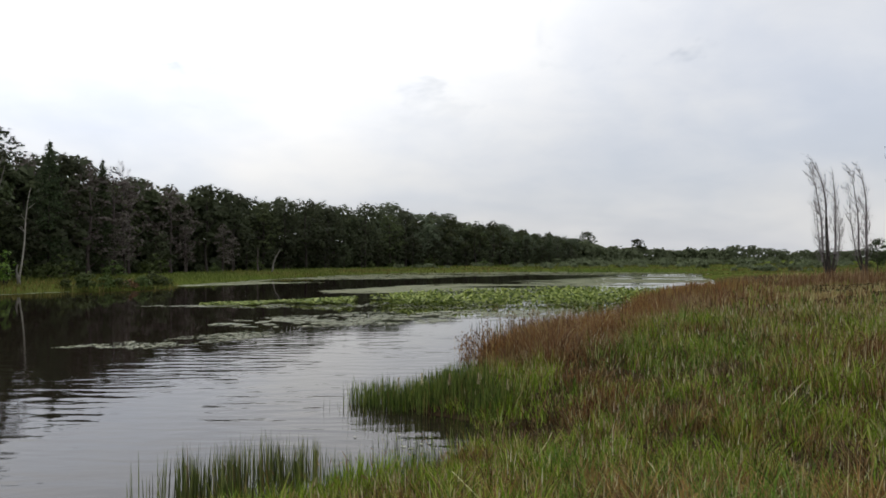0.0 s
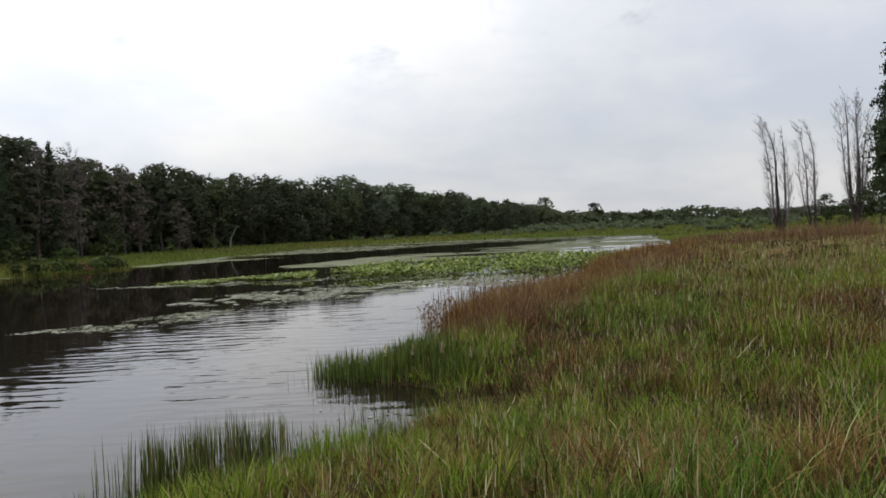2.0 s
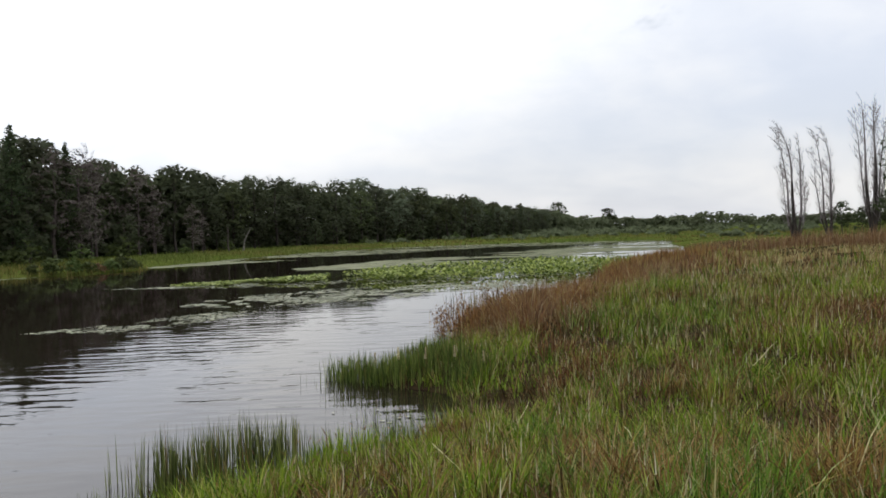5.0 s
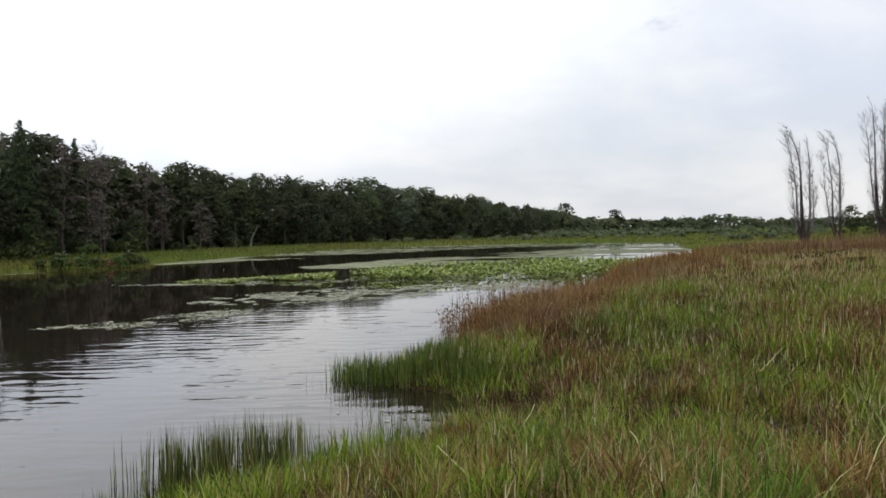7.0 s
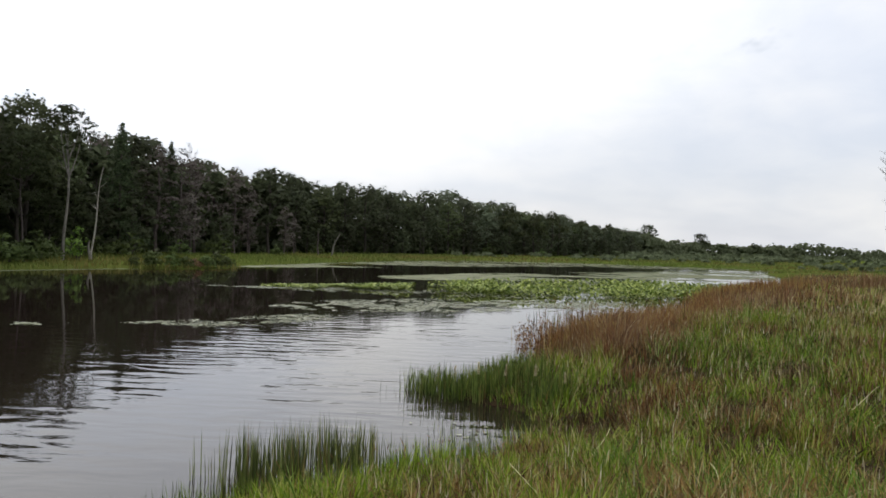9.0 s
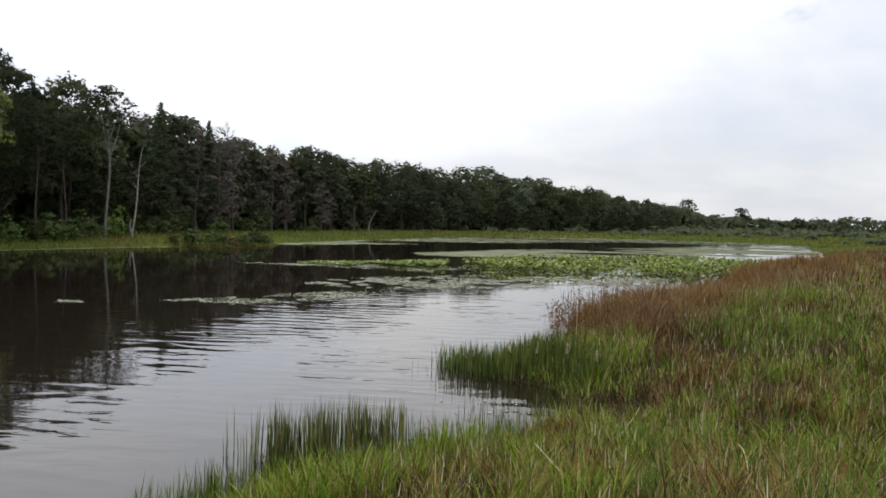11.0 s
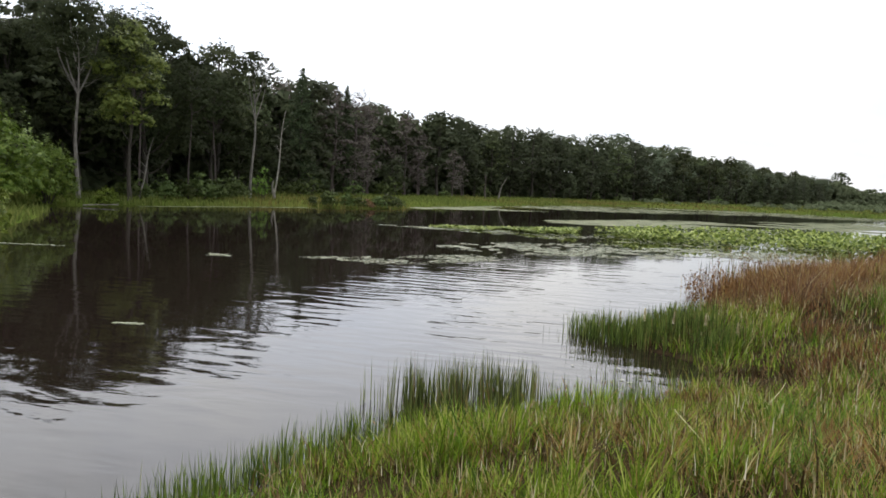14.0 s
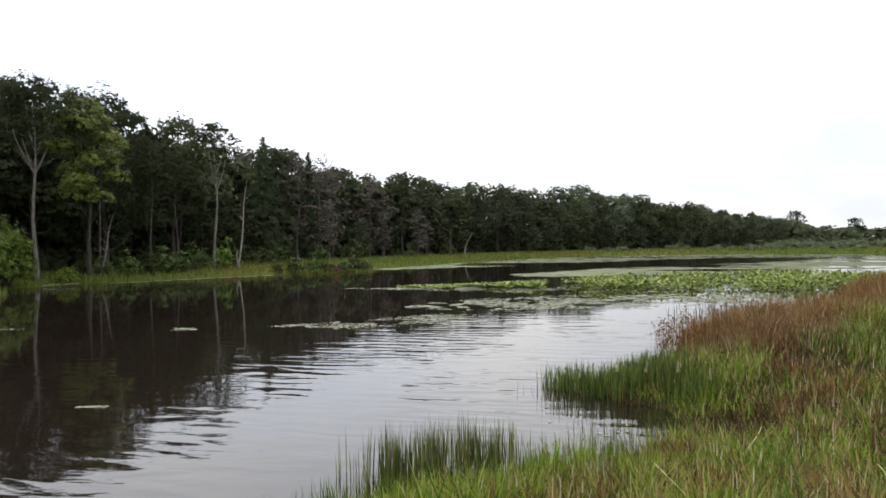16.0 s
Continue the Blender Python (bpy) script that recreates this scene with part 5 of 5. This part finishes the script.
def flower_spikes():
    """Upright spikes in pale dry flower above the rushes."""
    rng = np.random.default_rng(89)
    for k, (px, py, tall) in enumerate(((0.55, 12.1, 0.50), (-0.30, 12.3, 0.58), (0.12, 12.25, 0.52), (0.95, 11.7, 0.46), (-0.72, 12.7, 0.52))):
        spike = tagged(new("flower_spike"), "upright pale cream flower spike among green rushes", "flower", "flower spikes")
        stem = Tubes(5)
        t = np.linspace(0, 1, 6)
        stem.limb(np.stack([0.02 * np.sin(t * 3 + k), 0.02 * t, tall * 0.75 * t], -1), 0.004 * np.linspace(1.2, 0.7, 6))
        part("stem", stem.mesh("stem"), M_REED, spike)
        a, u = rng.uniform(0, 6.28, 110), rng.uniform(0, 1, 110)
        c = np.stack([np.cos(a) * 0.016 * (1.1 - u), np.sin(a) * 0.016 * (1.1 - u) + 0.02, tall * (0.66 + 0.34 * u)], -1)
        part("flower_head", leaf_mesh("flower_head", rng, c, 0.026, 0.022), M_CREAM, spike, "pale cream dry flowers")
        spike.matrix_basis = at(px, py, k * 70.0)


flower_spikes()


def marsh():
    """Marsh grass on the far shores and the wide meadow behind them."""
    rng = np.random.default_rng(72)
    parts = []
    for count, lo, hi, a0, a1, wide, power in ((60000, 24, 130, -60, -2, 0.075, 1.2), (46000, 80, 260, -10, 60, 0.30, 1.0)):
        x, y, r = scatter(rng, count, lo, hi, a0, a1, power)
        d = from_shore(x, y)
        keep = (d > -0.1) & (d < (16 if lo < 50 else 400)) & ((x < -8) | (y > 92) | (d > 30))
        x, y, r, d = x[keep], y[keep], r[keep], d[keep]
        z = ground_z(x, y, d)
        h = rng.uniform(0.2, 0.5, len(x)) * (0.5 + 0.9 * lumps(x, y, 3, 8)) * (1 if lo < 50 else 0.7)
        parts.append((x, y, z, h, wide * rng.uniform(0.6, 1.3, len(x)), rng.uniform(0.1, 0.6, len(x))))
    q = [np.concatenate(v) for v in zip(*parts)]
    stuff("marsh_grass", blades("marsh_grass", rng, *q, None, 2), M_MARSH, "yellow green marsh grass on the far shores", "grass")


marsh()


# ------------------------------------------------------------------ on the water
def discs(name, rng, x, y, size, z, squash=0.75, sides=8):
    """Flat floating leaves with an uneven rim."""
    n = len(x)
    a = np.arange(sides) * 2 * np.pi / sides + rng.uniform(0, 6.28, n)[:, None]
    r = size[:, None] * rng.uniform(0.7, 1.15, (n, sides))
    v = np.stack([x[:, None] + np.cos(a) * r, y[:, None] + np.sin(a) * r * squash, np.repeat(z[:, None], sides, 1)], -1)
    return mesh_of(name, v.reshape(-1, 3), np.arange(n * sides).reshape(n, sides))


def on_strip(rng, count, line):
    """Places along a strip: x, y, half width."""
    p = np.asarray(line, float)
    l = np.hypot(*np.diff(p[:, :2], axis=0).T)
    u = rng.uniform(0, l.sum(), count)
    edge = np.concatenate(([0], np.cumsum(l)))
    x, y, w_ = (np.interp(u, edge, p[:, k]) for k in range(3))
    a, r = rng.uniform(0, 2 * np.pi, count), np.sqrt(rng.uniform(0, 1, count))
    return x + np.cos(a) * r * w_, y + np.sin(a) * r * w_


def lilies():
    rng = np.random.default_rng(91)
    # raised leaves
    x, y = on_strip(rng, 17500, [(-11.4, 39.6, 0.9), (-8.0, 40.6, 1.9), (-4.3, 41.3, 2.7), (-0.5, 42.0, 4.2), (3.5, 43.5, 5.8), (9.0, 45.5, 6.8), (12.5, 49.0, 5.0)])
    keep = (from_shore(x, y) < -0.2) & (lumps(x, y, 2.2, 9) * 0.6 + lumps(x, y, 0.8, 10) * 0.4 > 0.47)
    x, y = x[keep], y[keep]
    n = len(x)
    z = rng.uniform(0.015, 0.06 + 0.38 * ease(x, -11, 1), n)
    a, tilt = rng.uniform(0, 2 * np.pi, n), rng.uniform(0.0, 0.35 + 0.6 * ease(x, -10, 3), n)
    l, wd = rng.uniform(0.11, 0.23, n), rng.uniform(0.09, 0.18, n)
    out = np.stack([np.cos(a) * np.cos(tilt), np.sin(a) * np.cos(tilt), np.sin(tilt)], -1)
    side = np.stack([-np.sin(a), np.cos(a), 0 * a], -1)
    c = np.stack([x, y, z], -1)
    shape = ((-0.15, 0.45), (0.25, 0.85), (0.7, 0.6), (1.0, 0.0), (0.7, -0.6), (0.25, -0.85), (-0.15, -0.45), (0.08, 0.0))
    v = np.stack([c + out * (l * p)[:, None] + side * (wd * q * 0.6)[:, None] for p, q in shape], 1)
    stuff("lily_leaves", mesh_of("lily_leaves", v.reshape(-1, 3), np.arange(n * 8).reshape(n, 8)), M_LILY, "bright green lily leaves raised above the pond", "water lilies")
    # flat pads in rafts
    xs, ys = [], []
    for count, line, cut in ((3600, [(-13.0, 19.6, 0.18), (-10.0, 20.2, 0.7), (-8.0, 21.6, 1.1), (-5.6, 24.6, 1.0)], 0.55),
                             (10000, [(-7.4, 27.8, 0.8), (-5.6, 29.0, 2.4), (-2.5, 31.0, 3.4), (1.0, 32.5, 3.0), (4.5, 34.5, 2.6)], 0.44),
                             (5200, [(-14.9, 38.4, 0.35), (-11.0, 38.0, 0.8), (-6.0, 38.5, 2.6), (1.0, 39.5, 3.5), (8.0, 43.0, 3.0)], 0.46),
                             (9000, [(-2.0, 46.0, 2.0), (3.0, 50.0, 6.0), (9.0, 54.0, 7.0), (15.0, 60.0, 7.0)], 0.36),
                             (26, [(-0.9, 10.6, 0.4), (-0.2, 10.2, 0.4)], 0.4), (160, [(-8.0, 10.05, 0.06), (-7.6, 10.15, 0.06)], 0.0), (110, [(-19.0, 18.4, 0.14), (-18.1, 18.6, 0.16), (-16.9, 19.0, 0.08)], 0.0)):
        x, y = on_strip(rng, count, line)
        keep = (lumps(x, y, 1.3, 11) * 0.55 + lumps(x, y, 0.45, 12) * 0.45 > cut) & (from_shore(x, y) < -0.1)
        keep &= (rng.uniform(0, 1, count) < 0.72) & (lumps(x, y * 2.2, 0.22, 15) > 0.25 * (cut > 0))
        xs.append(x[keep]), ys.append(y[keep])
    x, y = np.concatenate(xs), np.concatenate(ys)
    stuff("lily_pads", discs("lily_pads", rng, x, y, rng.uniform(0.04, 0.11, len(x)) * np.interp(np.hypot(x, y), [14, 15, 25, 27], [0.4, 0.6, 0.65, 1]), rng.uniform(0.004, 0.02, len(x))), M_PAD,
          "pale green lily pads floating in rafts", "water lilies")
    # pale algae further out
    xs, ys = [], []
    for count, line, cut in ((3200, [(-21.0, 64.5, 1.0), (-15.0, 76.0, 5.0), (-8.0, 92.0, 8.0), (2.0, 108.0, 11.0), (16.0, 114.0, 11.0), (34.0, 108.0, 8.0)], 0.37),
                             (4200, [(-6.0, 54.0, 2.5), (2.0, 62.0, 6.0), (11.0, 70.0, 8.0), (20.0, 80.0, 8.0), (29.0, 94.0, 7.0)], 0.39),
                             (260, [(-31.1, 41.6, 0.35), (-28.8, 46.9, 0.4), (-26.4, 52.1, 0.4), (-24.9, 54.0, 0.4)], 0.0)):
        x, y = on_strip(rng, count, line)
        keep = (lumps(x * 0.5, y, 7, 13) * 0.4 + lumps(x * 0.2, y, 2.2, 14) * 0.6 > cut) & (from_shore(x, y) < -0.05)
        xs.append(x[keep]), ys.append(y[keep])
    x, y = np.concatenate(xs), np.concatenate(ys)
    size = np.where(x < -24, rng.uniform(0.1, 0.35, len(x)), rng.uniform(0.2, 0.75, len(x)))
    stuff("algae_mats", discs("algae_mats", rng, x, y, size, rng.uniform(0.003, 0.012, len(x)), 0.6, 11), M_ALGAE, "pale green algae mats on far pond water", "algae")


lilies()
